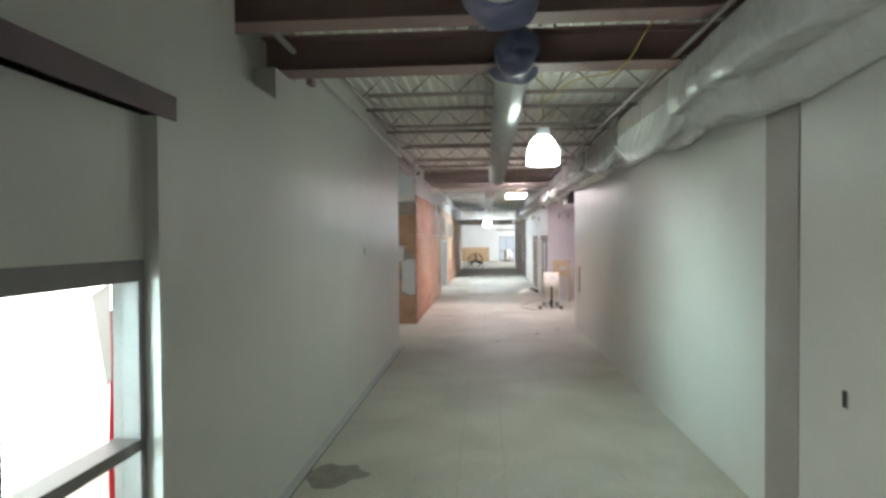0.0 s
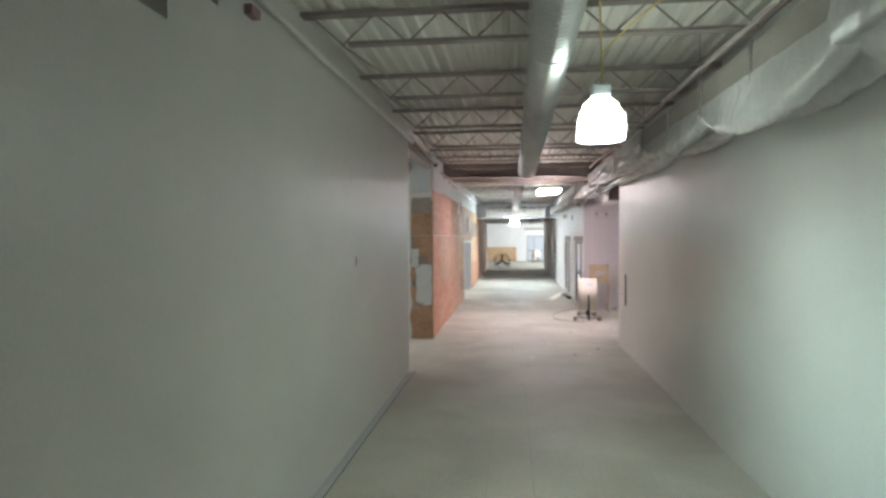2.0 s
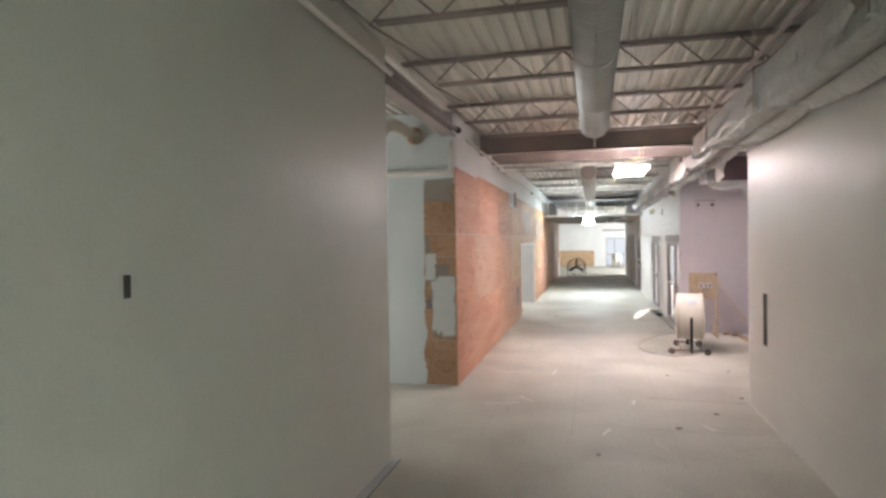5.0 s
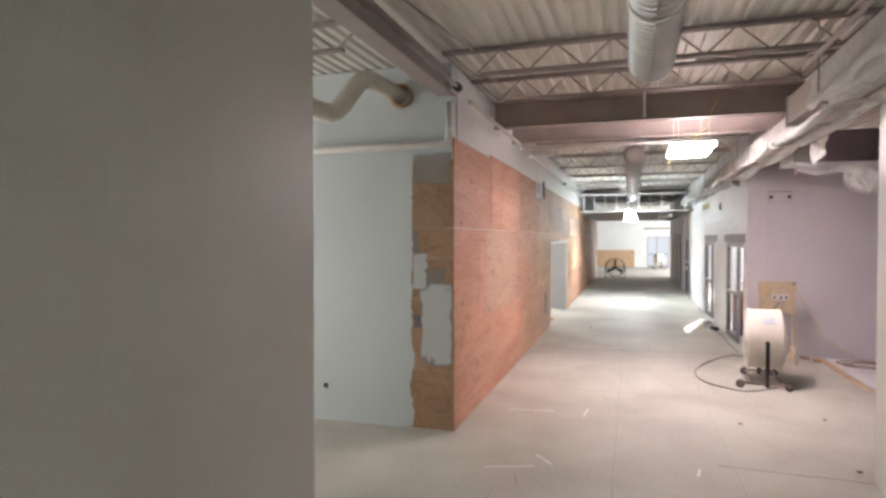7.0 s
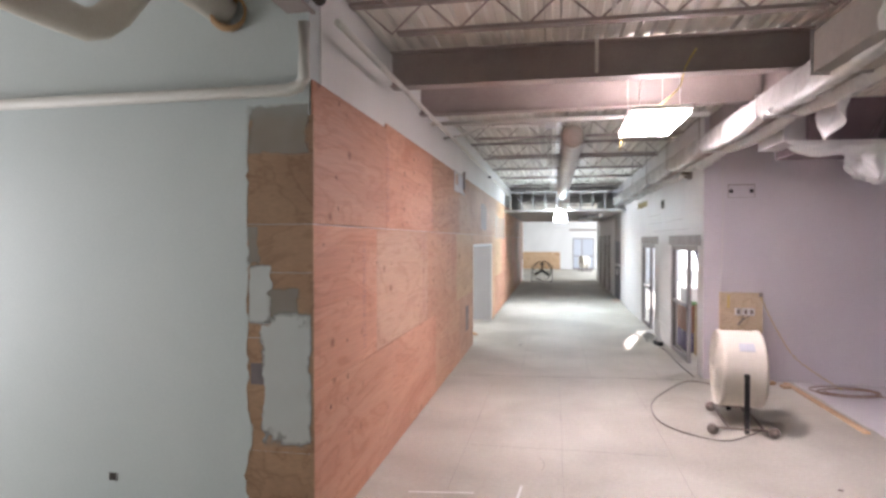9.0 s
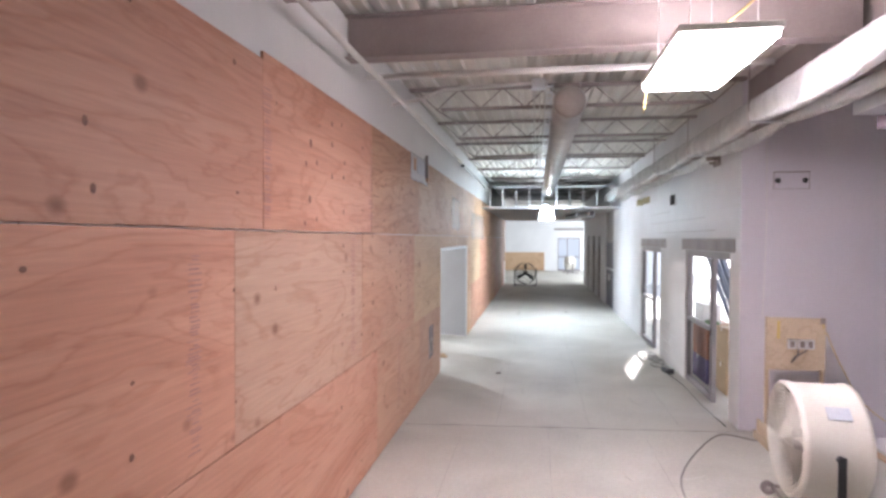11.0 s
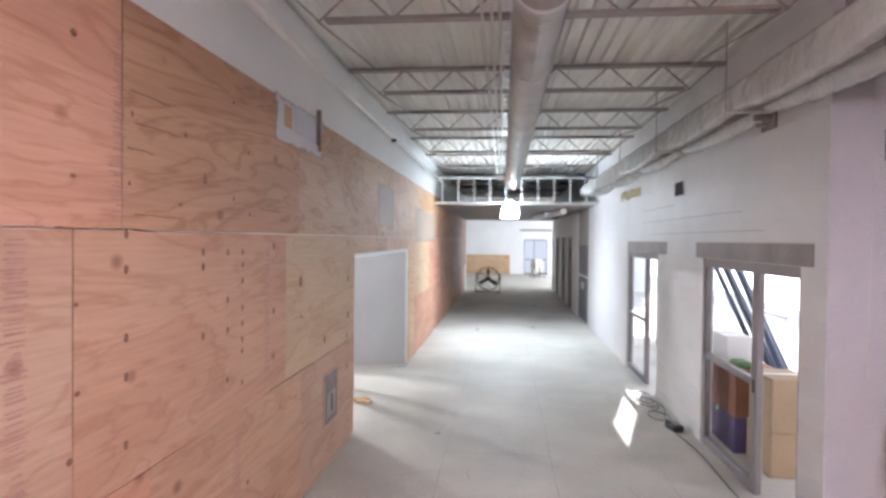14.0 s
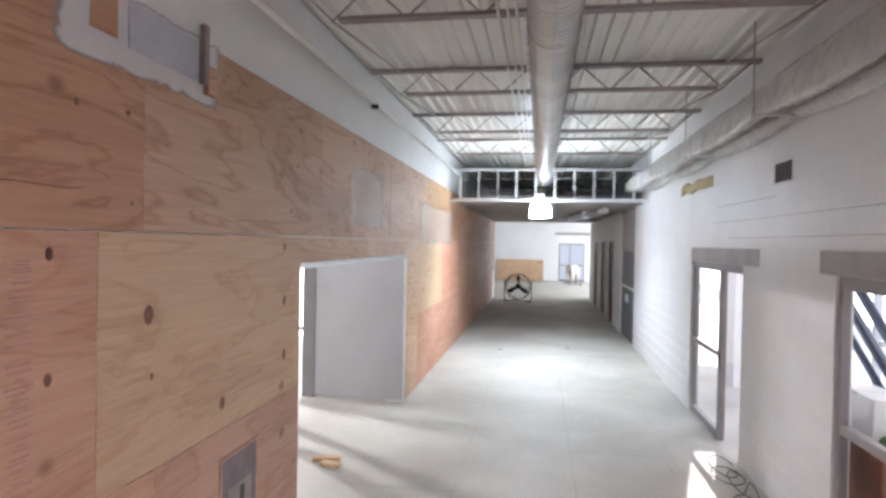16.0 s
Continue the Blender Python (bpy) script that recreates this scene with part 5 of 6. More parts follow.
            part("hub", w, M["strip"], wheel)
    for x in (-0.19, 0.19):
        bm = bmesh.new()
        tube(bm, [(x, -0.505, 0.085), (x, 0.505, 0.085)], 0.014, 8)
        part("cross_bar", bm, M["stub"], t)
    return t


drum_fan("drum_fan", (2.27, 18.86, 0), -4, "large cream drum fan on a wheeled black stand")
drum_fan("drum_fan", (2.2, 55.0, 0), 20, "cream drum fan standing in the far lobby")
cord("fan_cable", [(2.4, 18.5, 0.012), (1.95, 18.12, 0.012), (1.6, 18.28, 0.012), (1.36, 18.62, 0.012), (1.30, 19.1, 0.012), (1.40, 19.7, 0.012), (1.72, 20.4, 0.012), (2.15, 21.05, 0.012), (2.50, 20.9, 0.012), (2.75, 20.8, 0.012)], 0.008, M["grey_cable"], "grey power cable looping over the floor from the fan")

pb = thing("power_board", "unpainted plywood board with electrical outlets standing on legs", "power board", (2.855, 20.75, 1.19))
part("board", boxes((-0.31, 0.31, -0.02, 0, -0.3, 0.3), bevel=0.003), M["ply_board"], pb)
part("yellow_mark", boxes((-0.20, -0.17, -0.022, -0.02, 0.06, 0.26)), M["yellow"], pb)
for i, x in enumerate((-0.05, 0.055, 0.14)):
    o = part("outlet", boxes((x - 0.045, x + 0.045, -0.055, -0.02, -0.05, 0.06), bevel=0.006), M["strut"], pb, "grey metal outlet box")
    part("socket", boxes((x - 0.022, x + 0.022, -0.058, -0.055, -0.03, 0.04)), M["lintel"], o)
bm = bmesh.new()
tube(bm, [(0.02, -0.04, -0.05), (0.0, -0.07, -0.12), (-0.06, -0.06, -0.2), (-0.02, -0.05, -0.14), (0.1, -0.06, -0.06)], 0.009, 6)
part("flex", bm, M["lintel"], pb)
part("corner_bolt", boxes((0.25, 0.3, -0.035, -0.02, 0.24, 0.3), bevel=0.004), M["lintel"], pb)
for x in (-0.29, 0.29):
    part("leg", boxes((x - 0.02, x + 0.02, 0.001, 0.04, -1.19, 0.3), bevel=0.003), M["ply_board"], pb)
    part("foot", boxes((x - 0.045, x - 0.021, -0.32, 0.30, -1.19, -1.09), bevel=0.004), M["ply_board"], pb)
    part("gusset", boxes((x - 0.045, x - 0.021, -0.20, 0.20, -1.09, -0.92), bevel=0.01), M["ply_board"], pb)

sb = thing("sign_bracket", "thin dark outline plate of a missing sign", "sign bracket", (3.01, Y_SIGN, 3.10))
part("plate", boxes((-0.2, 0.2, -0.006, 0, -0.1, 0.1)), M["lavender"], sb)
part("top_edge", boxes((-0.21, 0.21, -0.012, 0, 0.095, 0.11)), M["lintel"], sb)
part("bottom_edge", boxes((-0.21, 0.21, -0.010, 0, -0.106, -0.1)), M["strip"], sb)
for x in (-0.2, 0.2):
    part("side_edge", boxes((x - 0.004, x + 0.004, -0.010, 0, -0.1, 0.095)), M["strip"], sb)
for x in (-0.155, 0.155):
    bm = bmesh.new()
    lathe(bm, [(0.001, -0.012), (0.03, -0.012), (0.034, -0.006)], pose(x, -0.0, -0.0, 90, 0, 0) @ pose(0, 0, 0, 180, 0, 0), 14)
    part("knock_out", bm, M["dark"], sb)
box_r = thing("outlet_box", "small dark outlet box in the lavender wall", "outlet", (5.2, Y_SIGN, 1.2))
part("back", boxes((-0.05, 0.05, -0.012, 0, -0.05, 0.05), bevel=0.004), M["hole"], box_r)

# dust sheet on the floor of the bay
bm = bmesh.new()
ladder_film(bm, 15.6, 21.28, lambda y, v: (3.78 + 0.05 * noise.noise(Vector((y * 2, 0, 4))) + 2.9 * v, y, 0.006 + 0.012 * abs(noise.noise(Vector((v * 18, y * 3, 1))))), 50, 28)
whole("dust_sheet", bm, M["sheet"], "wrinkled white plastic dust sheet spread on the floor", "dust sheet")
whole("batten", boxes((3.62, 3.70, 18.7, 21.2, 0, 0.03), bevel=0.004), M["ply_pale"], "wooden batten along the dust sheet", "batten")
for k, (r, ox, oy) in enumerate(((0.30, 0, 0), (0.26, 0.05, 0.03), (0.33, -0.04, 0.04))):
    cord("cable_coil", [(4.3 + ox + r * 1.4 * math.cos(a), 20.6 + oy + r * 0.8 * math.sin(a), 0.03 + 0.012 * k) for a in [i * math.tau / 14 for i in range(16)]], 0.010, M["brown_cable"], "brown extension cable coiled on the dust sheet", "cable", "coiled cables", 3)
cord("wall_cable", [(4.6, 20.5, 0.03), (5.3, 20.2, 0.03), (6.2, 20.0, 0.03)], 0.010, M["brown_cable"], "brown extension cable on the dust sheet")
cord("wall_cable", [(3.13, 20.72, 1.42), (3.42, 20.9, 0.9), (3.8, 21.1, 0.4), (4.3, 20.8, 0.03)], 0.006, M["yellow"], "yellowish cable slung from the power board")
cord("wall_cable", [(2.72, 21.30, 3.6), (2.73, 21.30, 2.6), (2.70, 21.30, 1.42)], 0.005, M["pipe"], "thin white cable running down the wall")
for x, y, z in ((3.35, 21.05, 0.05), (3.5, 20.85, 0.04)):
    whole("wood_block", boxes((x, x + 0.12, y, y + 0.14, 0, z), bevel=0.004), M["ply_pale"], "small wooden block on the floor by the wall", "block", "wood blocks")
bm = bmesh.new()
lathe(bm, [(0.001, 0.0), (0.07, 0.0), (0.075, 0.01), (0.08, 0.17), (0.074, 0.17), (0.07, 0.012), (0.001, 0.01)], pose(3.6, 17.2, 0), 24)
whole("small_bucket", bm, M["cream"], "small pale bucket standing at the sheet's edge", "bucket")

# branch duct into the bay
br = thing("branch_duct", "dull brown rectangular branch duct with hanging plastic", "duct")
for i in range(4):
    x = 2.68 + 1.08 * i
    part("duct_section", boxes((x, x + 1.06, 17.85, 18.85, 3.28, 3.80), bevel=0.006), M["purple"], br)
    part("flange", boxes((x + 1.06, x + 1.08, 17.82, 18.88, 3.25, 3.83)), M["galv"], br)
part("neck", boxes((2.455, 2.68, 17.95, 18.75, 3.38, 3.74)), M["galv"], br)
for k in range(5):
    bm = bmesh.new()
    tube(bm, [(3.35 + 0.10 * math.cos(a) + 0.13 * k, 17.85 - 0.05 * math.sin(a), 3.55 + 0.22 * math.cos(a)) for a in [math.pi * q / 10 for q in range(11)]], 0.035, 8)
    part("flex_ring", bm, M["purple"], br, "ribbed flexible hose")


def hanging_film(seed, p0, p1, drop, puff=0.0, belly=0.8, base=0.35):
    """Torn sheet hung from the line p0-p1: it drops most in the middle and may puff out like a bag."""
    a, b = Vector(p0), Vector(p1)
    along = (b - a).normalized()
    side = Vector((along.y, -along.x, 0))

    def fn(u, v):
        p = a.lerp(b, u)
        w = drop * (base + (1 - base) * math.sin(math.pi * min(1, max(0, u))) ** belly) * (1 + 0.3 * noise.noise(Vector((p.x * 3, p.y * 3 + seed, 0))))
        fold = 0.035 * math.sin(u * 19 + seed + 2.5 * noise.noise(Vector((u * 4, v * 2, seed)))) * v
        q = p + side * (fold + 0.10 * noise.noise(Vector((u * 4, v * 2, seed + 3))) * v + puff * math.sin(math.pi * v) * math.sin(math.pi * min(1, max(0, u))))
        q += along * 0.05 * noise.noise(Vector((u * 6, v * 3, seed)))
        q.z -= w * v
        return q
    bm = bmesh.new()
    ladder_film(bm, 0, 1, fn, 44, 20)
    return whole("hanging_plastic", bm, M["film"], "torn milky plastic sheet hanging from the duct", "plastic sheet", "hanging plastic")


hanging_film(3.0, (3.10, 17.80, 3.29), (3.62, 17.80, 3.29), 0.42, 0.14, 0.5, 0.5)
hanging_film(5.0, (3.10, 18.05, 3.28), (3.62, 18.05, 3.28), 0.36, -0.10, 0.5, 0.5)
hanging_film(8.0, (2.43, 16.35, 3.78), (2.50, 17.35, 3.70), 0.52, 0.06, 1.2, 0.3)
hanging_film(10.0, (2.05, 15.2, 3.80), (2.10, 16.7, 3.76), 0.34, 0.05, 0.7, 0.4)
hanging_film(23.0, (1.865, 9.9, 3.84), (1.865, 14.75, 3.84), 0.36, 0.02, 0.25, 0.85)
hanging_film(12.0, (2.02, 16.6, 3.76), (2.04, 17.5, 3.74), 0.27, 0.04, 0.9, 0.4)
hanging_film(15.0, (2.46, 17.80, 3.36), (5.6, 17.78, 3.32), 0.20, 0.03, 0.3, 0.6)
hanging_film(19.0, (2.45, 15.0, 3.92), (2.62, 17.8, 3.84), 0.30, 0.10, 0.6, 0.5)

# ---- things: by the glazed doors ----
def carton(name, x0, x1, y0, y1, z0, z1, mat, label):
    t = thing(name, label, "box", ((x0 + x1) / 2, (y0 + y1) / 2, z0), group="stacked cartons")
    w, d, h = (x1 - x0) / 2, (y1 - y0) / 2, z1 - z0
    part("body", boxes((-w, w, -d, d, 0, h), bevel=0.006), mat, t)
    part("tape", boxes((-w - 0.0015, w + 0.0015, -0.03, 0.03, h * 0.9, h + 0.0015)), M["cream"], t)
    return t


carton("cardboard_carton", 2.80, 3.24, 23.0, 23.6, -0.13, 0.45, M["card"], "brown cardboard carton standing outside the glass")
carton("cardboard_carton", 2.81, 3.23, 23.02, 23.58, 0.45, 1.0, M["card"], "brown cardboard carton stacked on another")
carton("blue_carton", 2.70, 3.2, 23.68, 24.75, -0.13, 0.40, M["purplebox"], "dark purple printed carton outside the glass")
carton("red_brown_carton", 2.70, 3.2, 23.68, 24.75, 0.40, 0.95, M["redbox"], "red-brown carton stacked on a purple one")
carton("white_carton", 2.74, 3.02, 24.05, 24.6, 0.95, 1.27, M["white"], "white carton lying on top of the cartons")
rnd = random.Random(12)
for i in range(7):
    x = 3.53 + 0.07 * (i % 3)
    pipe("plastic_pipe", [(x, 23.3 + 0.09 * i, -0.12), (x + 0.06, 26.35 + 0.16 * i, 2.25 - 0.05 * (i % 2))], 0.038, M["navy"], "long navy plastic pipe leaning against the frame", group="leaning pipes", seg=12)
whole("green_bag", boxes((2.73, 2.92, 23.72, 23.98, 0.952, 1.03), bevel=0.03), M["green"], "folded green bag on the cartons", "bag")
pts = []
for k, (cx, cy, rx, ry) in enumerate(((2.24, 26.0, 0.12, 0.30), (2.2, 25.7, 0.15, 0.22), (2.27, 25.45, 0.09, 0.34), (2.19, 24.95, 0.13, 0.2))):
    for i in range(9):
        a = i * math.tau / 9 + 0.5 * k
        pts.append((cx + rx * math.cos(a), cy + ry * math.sin(a) - 0.01 * i, 0.012 + 0.008 * k + 0.004 * (i % 3)))
cord("black_cable", pts + [(2.22, 24.4, 0.02), (2.3, 23.6, 0.012), (2.28, 22.4, 0.012), (2.32, 21.4, 0.012)], 0.0065, M["cable"], "black cable lying in loops along the wall foot", sub=4)
ps = thing("power_strip", "black power distribution box lying on the floor", "power strip", (2.26, 24.45, 0), turn=12)
part("body", boxes((-0.07, 0.07, -0.13, 0.13, 0, 0.09), bevel=0.02), M["dark"], ps)
for y in (-0.07, 0.0, 0.07):
    part("socket", boxes((-0.03, 0.03, y - 0.022, y + 0.022, 0.09, 0.096)), M["strip"], ps)
vt = thing("wall_vent_hole", "dark square plate for a shaded hole in the block wall", "hole", (XB, 25.05, 3.13))
# Flat plate on the solid wall; the hole's shade is its colour.
part("recess", boxes((-0.0035, 0.0, -0.2, 0.2, -0.11, 0.11)), M["hole"], vt)
for q in ((-0.215, -0.2, -0.125, 0.125), (0.2, 0.215, -0.125, 0.125), (-0.2, 0.2, 0.11, 0.125), (-0.2, 0.2, -0.125, -0.11)):
    part("rim", boxes((-0.008, 0, *q)), M["joint"], vt)
bm = bmesh.new()
bmesh.ops.create_grid(bm, x_segments=26, y_segments=8, size=0.5)
for v in bm.verts:
    p = v.co.copy()
    n = noise.noise(Vector((p.x * 9, p.y * 9, 2)))
    edge = max(0.0, 1 - max(abs(p.x), abs(p.y)) * 2)
    v.co = Vector((-0.004 - 0.05 * min(1, edge * 3) * (0.6 + 0.6 * abs(n)), p.x * 1.1, p.y * 0.13 + 0.03 * noise.noise(Vector((p.x * 5, 0, 9)))))
o = whole("mineral_wool", bm, M["foam"], "ragged yellow-brown mineral wool stuffed in a wall gap", "insulation")
o.matrix_basis = pose(XR, 28.15, 3.27) @ Matrix.Diagonal((1, 1.6, 1.15, 1))
bx2 = thing("pipe_stub", "stub of capped pipes over the door on the block wall", "pipe stub", (XR, 22.25, 3.5))
bm = bmesh.new()
tube(bm, [(0, 0, 0), (-0.16, 0, 0)], 0.03, 10)
tube(bm, [(0, 0.1, -0.05), (-0.10, 0.1, -0.05)], 0.02, 10)
part("stub", bm, M["stub"], bx2)
part("clamp", boxes((-0.02, 0, -0.08, 0.2, -0.1, 0.08), bevel=0.004), M["lintel"], bx2)

# ---- things: far end ----
fx = thing("flexible_duct", "silver flexible duct slung under the dim ceiling", "duct")
bm = bmesh.new()
tube(bm, [(1.75, 33.6, 3.22), (1.62, 34.4, 3.19), (1.35, 36.5, 3.20), (1.2, 38.8, 3.23)], 0.085, 12)
part("hose", bm, M["galv"], fx)
part("strap", boxes((1.36, 1.56, 35.6, 35.66, 3.09, 3.318)), M["strut"], fx)
bm = bmesh.new()
lathe(bm, [(0.001, 0.02), (0.10, 0.0), (0.12, 0.03), (0.20, 0.01), (0.22, 0.04), (0.31, 0.03), (0.33, 0.07), (0.001, 0.07)], pose(1.95, 40.5, 3.25), 28)
whole("ceiling_diffuser", bm, M["stub"], "round grey air diffuser under the dim ceiling", "diffuser")

gr = thing("far_double_door", "dark tall double door with a transom panel", "door", kind="structure")
part("transom", boxes((XB + 0.02, XB + 0.1, 33.65, 35.85, 2.25, 3.3)), M["strip"], gr, "taupe transom panel")
part("head", boxes((XB - 0.01, XB + 0.12, 33.6, 35.9, 3.28, 3.35)), M["lintel"], gr)
for a, b in ((33.65, 34.74), (34.76, 35.85)):
    lf = part("leaf", boxes((XB + 0.03, XB + 0.08, a, b, 0.01, 2.25), bevel=0.004), M["darkdoor"], gr, "dark grey door leaf")
    part("panel_rail", boxes((XB + 0.018, XB + 0.03, a + 0.05, b - 0.05, 1.3, 1.36)), M["strut"], lf)
    part("handle", boxes((XB - 0.02, XB + 0.03, a + 0.08 if a > 34 else b - 0.12, a + 0.12 if a > 34 else b - 0.08, 0.95, 1.15)), M["strut"], lf)
for y in (37.6, 39.9, 42.6):
    fd = thing("far_door", "dark brown closed door with a pale frame", "door", kind="structure")
    part("frame", boxes((XB - 0.012, XB + 0.1, y - 0.06, y, 0, 2.56), (XB - 0.012, XB + 0.1, y + 1.0, y + 1.06, 0, 2.56), (XB - 0.012, XB + 0.1, y, y + 1.0, 2.5, 2.56)), M["white"], fd)
    part("transom", boxes((XB + 0.04, XB + 0.06, y, y + 1.0, 2.12, 2.5)), M["strip"], fd)
    lf = part("leaf", boxes((XB + 0.03, XB + 0.075, y + 0.01, y + 0.99, 0.01, 2.12)), M["doorwood"], fd)
    part("handle", boxes((XB - 0.02, XB + 0.03, y + 0.08, y + 0.2, 1.0, 1.03)), M["strut"], lf)
fg = thing("far_glass_door", "dark-framed glass door to daylight in the end wall", "door", kind="structure")
for x0, x1 in ((1.48, 1.54), (2.14, 2.2), (3.04, 3.1)):
    part("post", boxes((x0, x1, 57.98, 58.1, 0, 2.4)), M["frame"], fg)
for z0, z1 in ((0, 0.12), (1.0, 1.08), (2.37, 2.45)):
    part("rail", boxes((1.54, 3.04, 57.98, 58.1, z0, z1)), M["frame"], fg)
setting("backdrop", boxes((-1.0, 6.0, 60.5, 60.6, -0.1, 4.0)), M["hazy_daylight"], "blank overexposed daylight outside the glass door", "backdrop")
whole("leaning_plywood", boxes((-2.5, 0.5, 57.85, 57.9, 0.02, 1.36), bevel=0.003), M["ply_pale"], "long tan plywood sheet leaning at the end wall", "plywood")
whole("wall_grille", boxes((1.2, 3.4, 57.9, 58.0, 3.0, 3.15), bevel=0.01), M["strip"], "long grey air grille high on the end wall", "grille")

cf = thing("cage_fan", "black round cage fan on a tubular floor stand", "fan", (-0.62, 43.6, 0), turn=-14)
C_, RR = 0.62, 0.52
for y in (-0.11, 0.11):
    bm = bmesh.new()
    for r in (RR, RR * 0.75, RR * 0.5, RR * 0.25):
        tube(bm, [(r * math.cos(k * math.tau / 40), y, C_ + r * math.sin(k * math.tau / 40)) for k in range(40)], 0.016 if r == RR else 0.004, 6, closed=True)
    for k in range(10):
        a = k * math.tau / 10
        tube(bm, [(0.06 * math.cos(a), y, C_ + 0.06 * math.sin(a)), (RR * math.cos(a), y, C_ + RR * math.sin(a))], 0.004, 5)
    part("guard", bm, M["dark"], cf)
bm = bmesh.new()
lathe(bm, [(0.001, -0.12), (0.09, -0.12), (0.1, -0.08), (0.1, 0.08), (0.001, 0.1)], pose(0, 0, C_, 90, 0, 0), 20)
part("motor", bm, M["dark"], cf)
for k in range(3):
    bm = bmesh.new()
    a0 = math.pi / 2 + k * math.tau / 3
    rows = [[bm.verts.new((r * math.cos(a0 + s * w), s * 0.05, C_ + r * math.sin(a0 + s * w))) for s in (-1, 0, 1)] for r, w in ((0.08, 0.35), (0.2, 0.30), (0.34, 0.25), (0.46, 0.18))]
    for p, q in zip(rows, rows[1:]):
        for i in range(2):
            bm.faces.new((p[i], p[i + 1], q[i + 1], q[i]))
    bmesh.ops.solidify(bm, geom=bm.faces[:], thickness=0.006)
    part("blade", bm, M["dark"], cf)
for s in (-1, 1):
    bm = bmesh.new()
    tube(bm, [(s * 0.57, 0, C_ + 0.3), (s * 0.57, 0, 0.05), (s * 0.54, 0, 0.02), (s * 0.5, -0.3, 0.02)], 0.018, 8)
    tube(bm, [(s * 0.5, -0.3, 0.02), (s * 0.5, 0.3, 0.02)], 0.018, 8)
    part("stand_leg", bm, M["dark"], cf)
bm = bmesh.new()
tube(bm, [(-0.56, 0, 0.03), (0.56, 0, 0.03)], 0.016, 8)
part("stand_bar", bm, M["dark"], cf)


# ---- floor seams, scraps ----
def seam(y, x0, x1, seed, dy=0.0):
    bm = bmesh.new()
    n = 60
    prev = None
    for i in range(n + 1):
        x = x0 + (x1 - x0) * i / n
        yy = y + dy * i / n + 0.02 * noise.noise(Vector((x * 1.5, seed, 0)))
        w = 0.006 + 0.012 * max(0.0, noise.noise(Vector((x * 4, seed, 5))))
        cur = [bm.verts.new((x, yy - w, 0.0025)), bm.verts.new((x, yy + w, 0.0025))]
        if prev:
            bm.faces.new((prev[0], cur[0], cur[1], prev[1]))
        prev = cur
    return whole("floor_seam", bm, M["seam"], "dark seam between the floor boards", "floor seam", kind="structure")


def long_seam(x, y0, y1, seed):
    bm = bmesh.new()
    n = 70
    prev = None
    for i in range(n + 1):
        y = y0 + (y1 - y0) * i / n
        xx = x + 0.015 * noise.noise(Vector((seed, y * 0.8, 0)))
        w = 0.002 + 0.006 * max(0.0, noise.noise(Vector((seed, y * 2.5, 5))))
        cur = [bm.verts.new((xx - w, y, 0.0022)), bm.verts.new((xx + w, y, 0.0022))]
        if prev:
            bm.faces.new((prev[0], cur[0], cur[1], prev[1]))
        prev = cur
    return whole("floor_seam", bm, M["floor_line"], "faint seam between the floor boards", "floor seam", kind="structure")


for k, (x, y0, y1) in enumerate(((-0.55, 21.0, 31.9), (0.62, 21.0, 31.9), (1.75, 21.3, 31.9), (0.1, 13.0, 20.9), (1.25, 12.2, 20.9), (-0.95, 12.4, 20.8), (0.3, 2.0, 11.0), (-0.6, 32.0, 44.0), (0.9, 32.0, 44.0), (-2.4, 24.0, 27.6), (-0.15, 4.0, 9.0))):
    long_seam(x, y0, y1, k * 3.7)
for k, (y, x0, x1) in enumerate(((23.3, -0.55, 0.62), (24.7, -1.7, -0.55), (26.1, 0.62, 1.75), (27.6, -0.55, 0.62), (29.0, -1.7, 1.75), (25.4, -2.4, -0.55), (17.5, -0.9, 1.2), (13.4, 0.1, 2.4))):
    o = seam(y, x0, x1, k * 5.1 + 40, 0.02)
    o.data.materials[0] = M["floor_line"]
seam(20.85, -1.7, 2.3, 3.0, 0.35)
seam(31.95, -1.6, 2.3, 9.0, 0.3)
seam(14.86, 1.1, 2.45, 5.0, -0.05)
for k, (x, y, r) in enumerate(((1.35, 13.5, 0.05), (1.9, 14.2, 0.035), (2.4, 15.1, 0.03), (1.55, 16.4, 0.03), (2.6, 16.9, 0.03), (-0.7, 23.9, 0.05), (0.9, 33.0, 0.06), (-0.6, 32.4, 0.07), (1.2, 38.5, 0.08), (0.4, 12.4, 0.03))):
    blot("floor_scrap", x, y, r, 0.012, M["lintel"], "small dark scrap lying on the floor", "scrap", k + 20, 0.6)
for k, (x, y, a, l) in enumerate(((-0.9, 14.2, 20, 0.5), (-0.6, 14.5, -50, 0.3), (0.5, 13.2, 70, 0.25), (0.9, 14.6, 80, 0.2), (1.7, 13.6, -60, 0.22), (-0.3, 16.3, 85, 0.35), (-1.0, 16.2, 8, 0.6))):
    bm = boxes((-l / 2, l / 2, -0.012, 0.012, 0, 0.002))
    o = whole("chalk_mark", bm, M["white"], "pale scuff on the dusty floor", "scuff", "pale scuffs")
    o.matrix_basis = pose(x, y, 0.0005, 0, 0, a)

# curled film at the corner of the first window
bm = bmesh.new()
ladder_film(bm, 0, 1, lambda u, v: (XL - 0.27 - 0.03 * v, 2.49 - 0.12 * v * (1 - u), 2.07 - 0.55 * u - 0.06 * v), 10, 6)
bmesh.ops.solidify(bm, geom=bm.faces[:], thickness=0.002)
whole("film_flap", bm, M["white"], "curled white film flap at the window corner", "film")

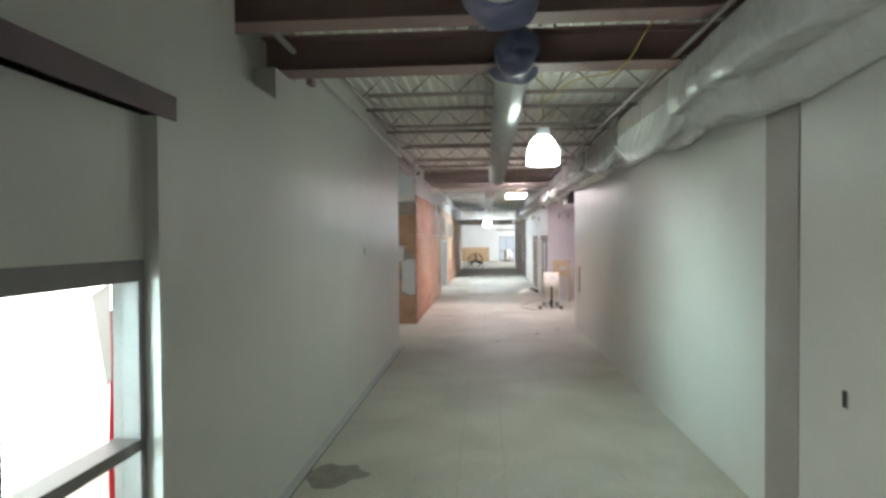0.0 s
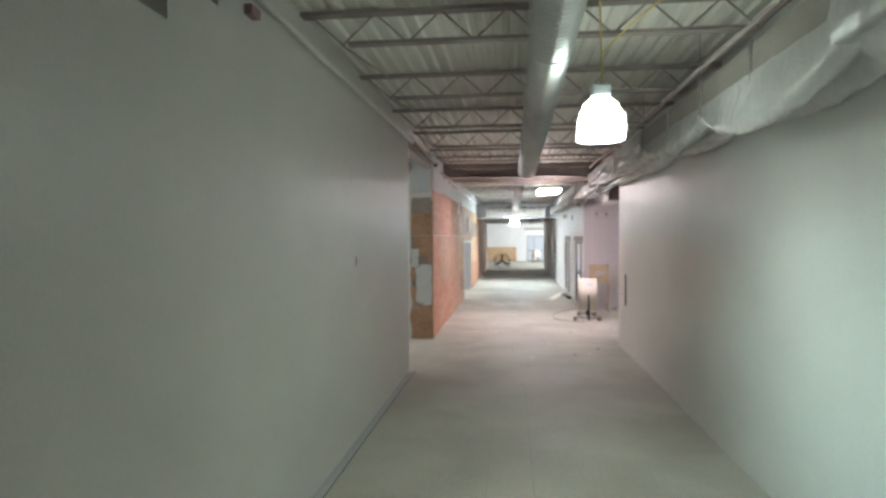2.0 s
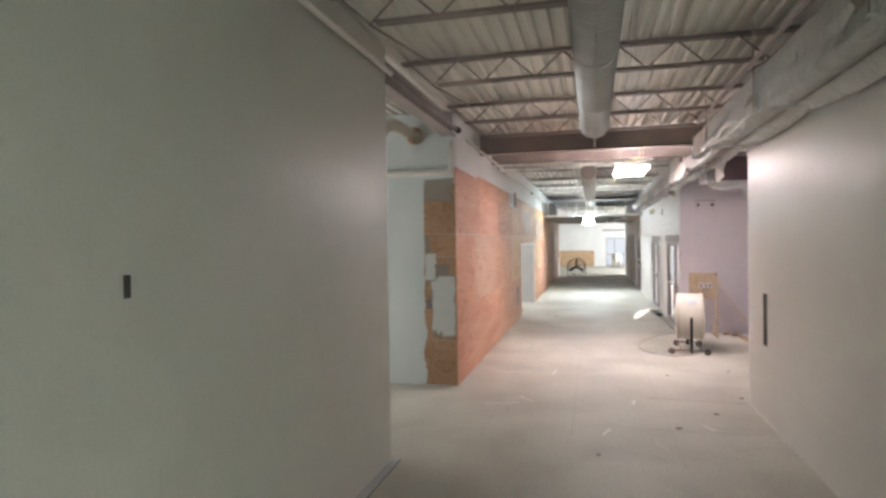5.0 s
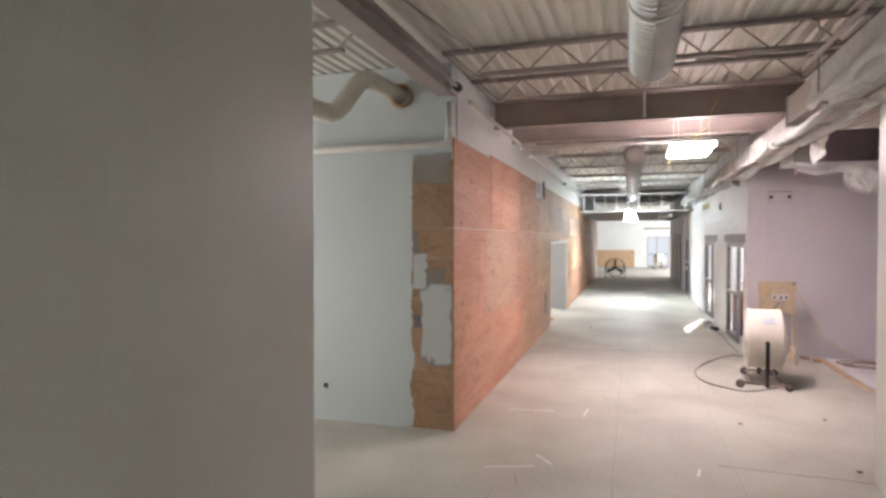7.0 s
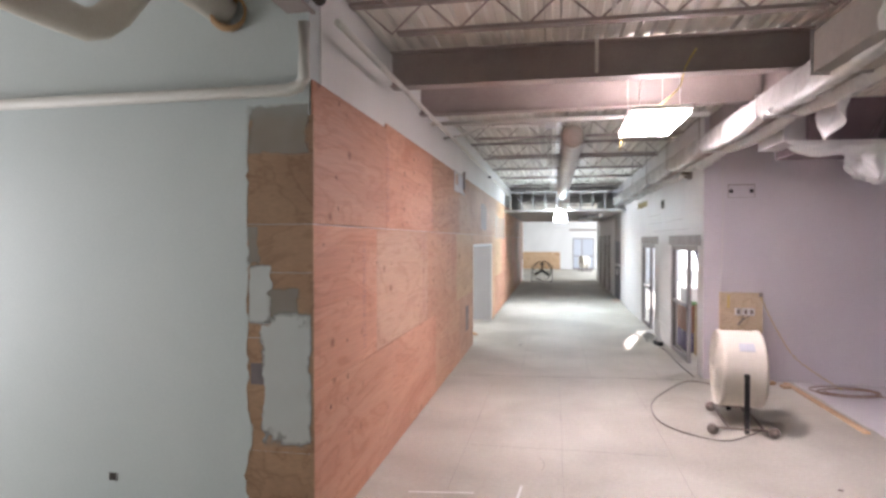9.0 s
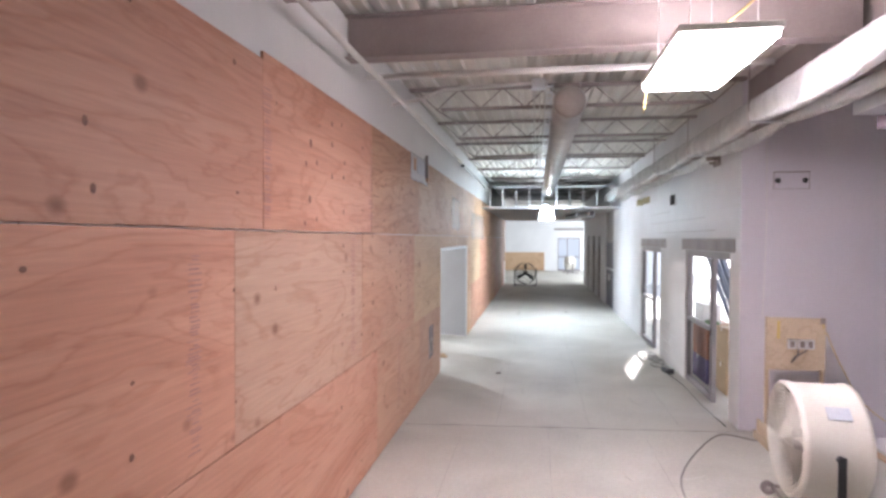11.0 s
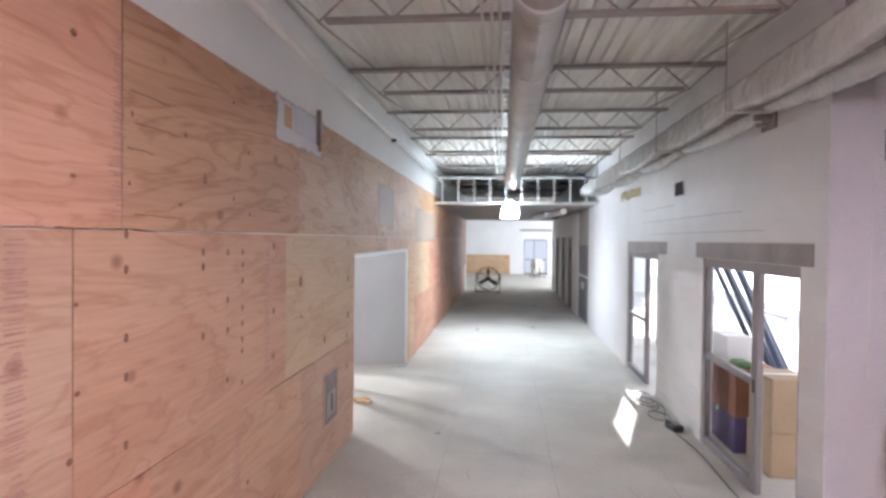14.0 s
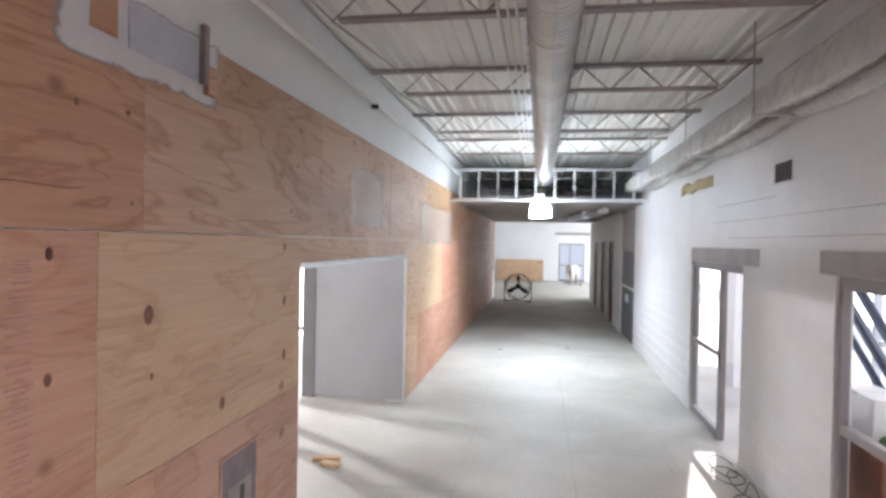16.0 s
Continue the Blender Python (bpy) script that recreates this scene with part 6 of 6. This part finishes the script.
rnd = random.Random(31)
for k in range(34):
    x, y = rnd.uniform(-1.4, 2.0), rnd.choice((rnd.uniform(3.5, 9.0), rnd.uniform(12.0, 20.0), rnd.uniform(22.0, 30.0)))
    a, l = rnd.uniform(0, math.tau), rnd.uniform(0.12, 0.5)
    bend = rnd.uniform(-0.9, 0.9)
    bm = bmesh.new()
    prev = None
    for i in range(13):
        s = i / 12
        px, py = x + l * s * math.cos(a + bend * s), y + l * s * math.sin(a + bend * s)
        w = 0.0015 + 0.006 * math.sin(math.pi * s) * rnd.uniform(0.5, 1)
        nx, ny = -math.sin(a + bend * s) * w, math.cos(a + bend * s) * w
        cur = [bm.verts.new((px - nx, py - ny, 0.0018)), bm.verts.new((px + nx, py + ny, 0.0018))]
        if prev:
            bm.faces.new((prev[0], cur[0], cur[1], prev[1]))
        prev = cur
    whole("floor_scratch", bm, M["floor_line"] if k % 3 else M["pale_dust"], "thin curved scratch in the floor dust", "scratch", "floor scratches")

# ---- blocks of the right wall ----

def cut(spans, gaps):
    for g0, g1 in gaps:
        nxt = []
        for a, b in spans:
            if b <= g0 or a >= g1:
                nxt.append((a, b))
            else:
                nxt += [s for s in ((a, g0), (g1, b)) if s[1] - s[0] > 0.03]
        spans = nxt
    return spans


wall_blocks = bpy.data.objects["wall_block"]
full = mesh("block", boxes((0, 0.02, 0.0009, 0.3991, 0.0016, 0.1984), bevel=0.0008), M["block"])
rest = bmesh.new()
for row in range(22):
    z = 0.2 * row
    gaps = [D1, D2] if row < 11 else [(21.52, 24.27), (25.6, 28.3)] if row == 11 else [(24.82, 25.28)] if row == 15 else []
    y = Y_SIGN - (0.2 if row % 2 else 0.0)
    while y < 33.6:
        for a, b in cut([(max(y, Y_SIGN), min(y + 0.4, 33.6))], gaps):
            top = min(0.198, DECK - 0.06 - z)
            if a > 27.4:
                box(rest, XR, XR + 0.02, a + 0.0009, b - 0.0009, z + 0.0016, z + top)
            elif b - a > 0.399 and top > 0.19:
                o = new("block", full)
                o.location = (XR, a, z)
                o.parent = wall_blocks
            else:
                part("block", boxes((XR, XR + 0.02, a + 0.0009, b - 0.0009, z + 0.0016, z + top)), M["block"], wall_blocks)
        y += 0.4
for z, a, b in ((2.705, 22.9, 27.3), (2.505, 22.4, 26.6), (2.9, 25.2, 27.1)):
    bm = bmesh.new()
    tube(bm, [(XR - 0.0005, a + (b - a) * i / 20, z + 0.003 * noise.noise(Vector((a, i * 0.9, z)))) for i in range(21)], 0.0035, 5)
    part("joint_line", bm, M["stub"], wall_blocks)
far_blocks = part("block_field", rest, M["block"], wall_blocks)
tagged(far_blocks, kind="stuff")


def block_face(wall, x0, x1, ya, yb, rows):
    """Painted blocks, nearly flush, on a face of a corridor wall."""
    me = mesh("block", boxes((x0, x1, 0.0005, 0.3995, 0.0005, 0.1995)), M["wall"])
    for row in rows:
        y = ya + (0.2 if row % 2 else 0.0)
        while y + 0.4 <= yb:
            o = new("block", me)
            o.location = (0, y, 0.2 * row)
            o.parent = wall
            y += 0.4


block_face(bpy.data.objects["wall_left"], XL - 0.005, XL + 0.001, 7.82, Y_END_L, range(5, 20))
block_face(bpy.data.objects["wall_right"], XR - 0.001, XR + 0.005, 11.64, Y_END_R, range(2, 18))
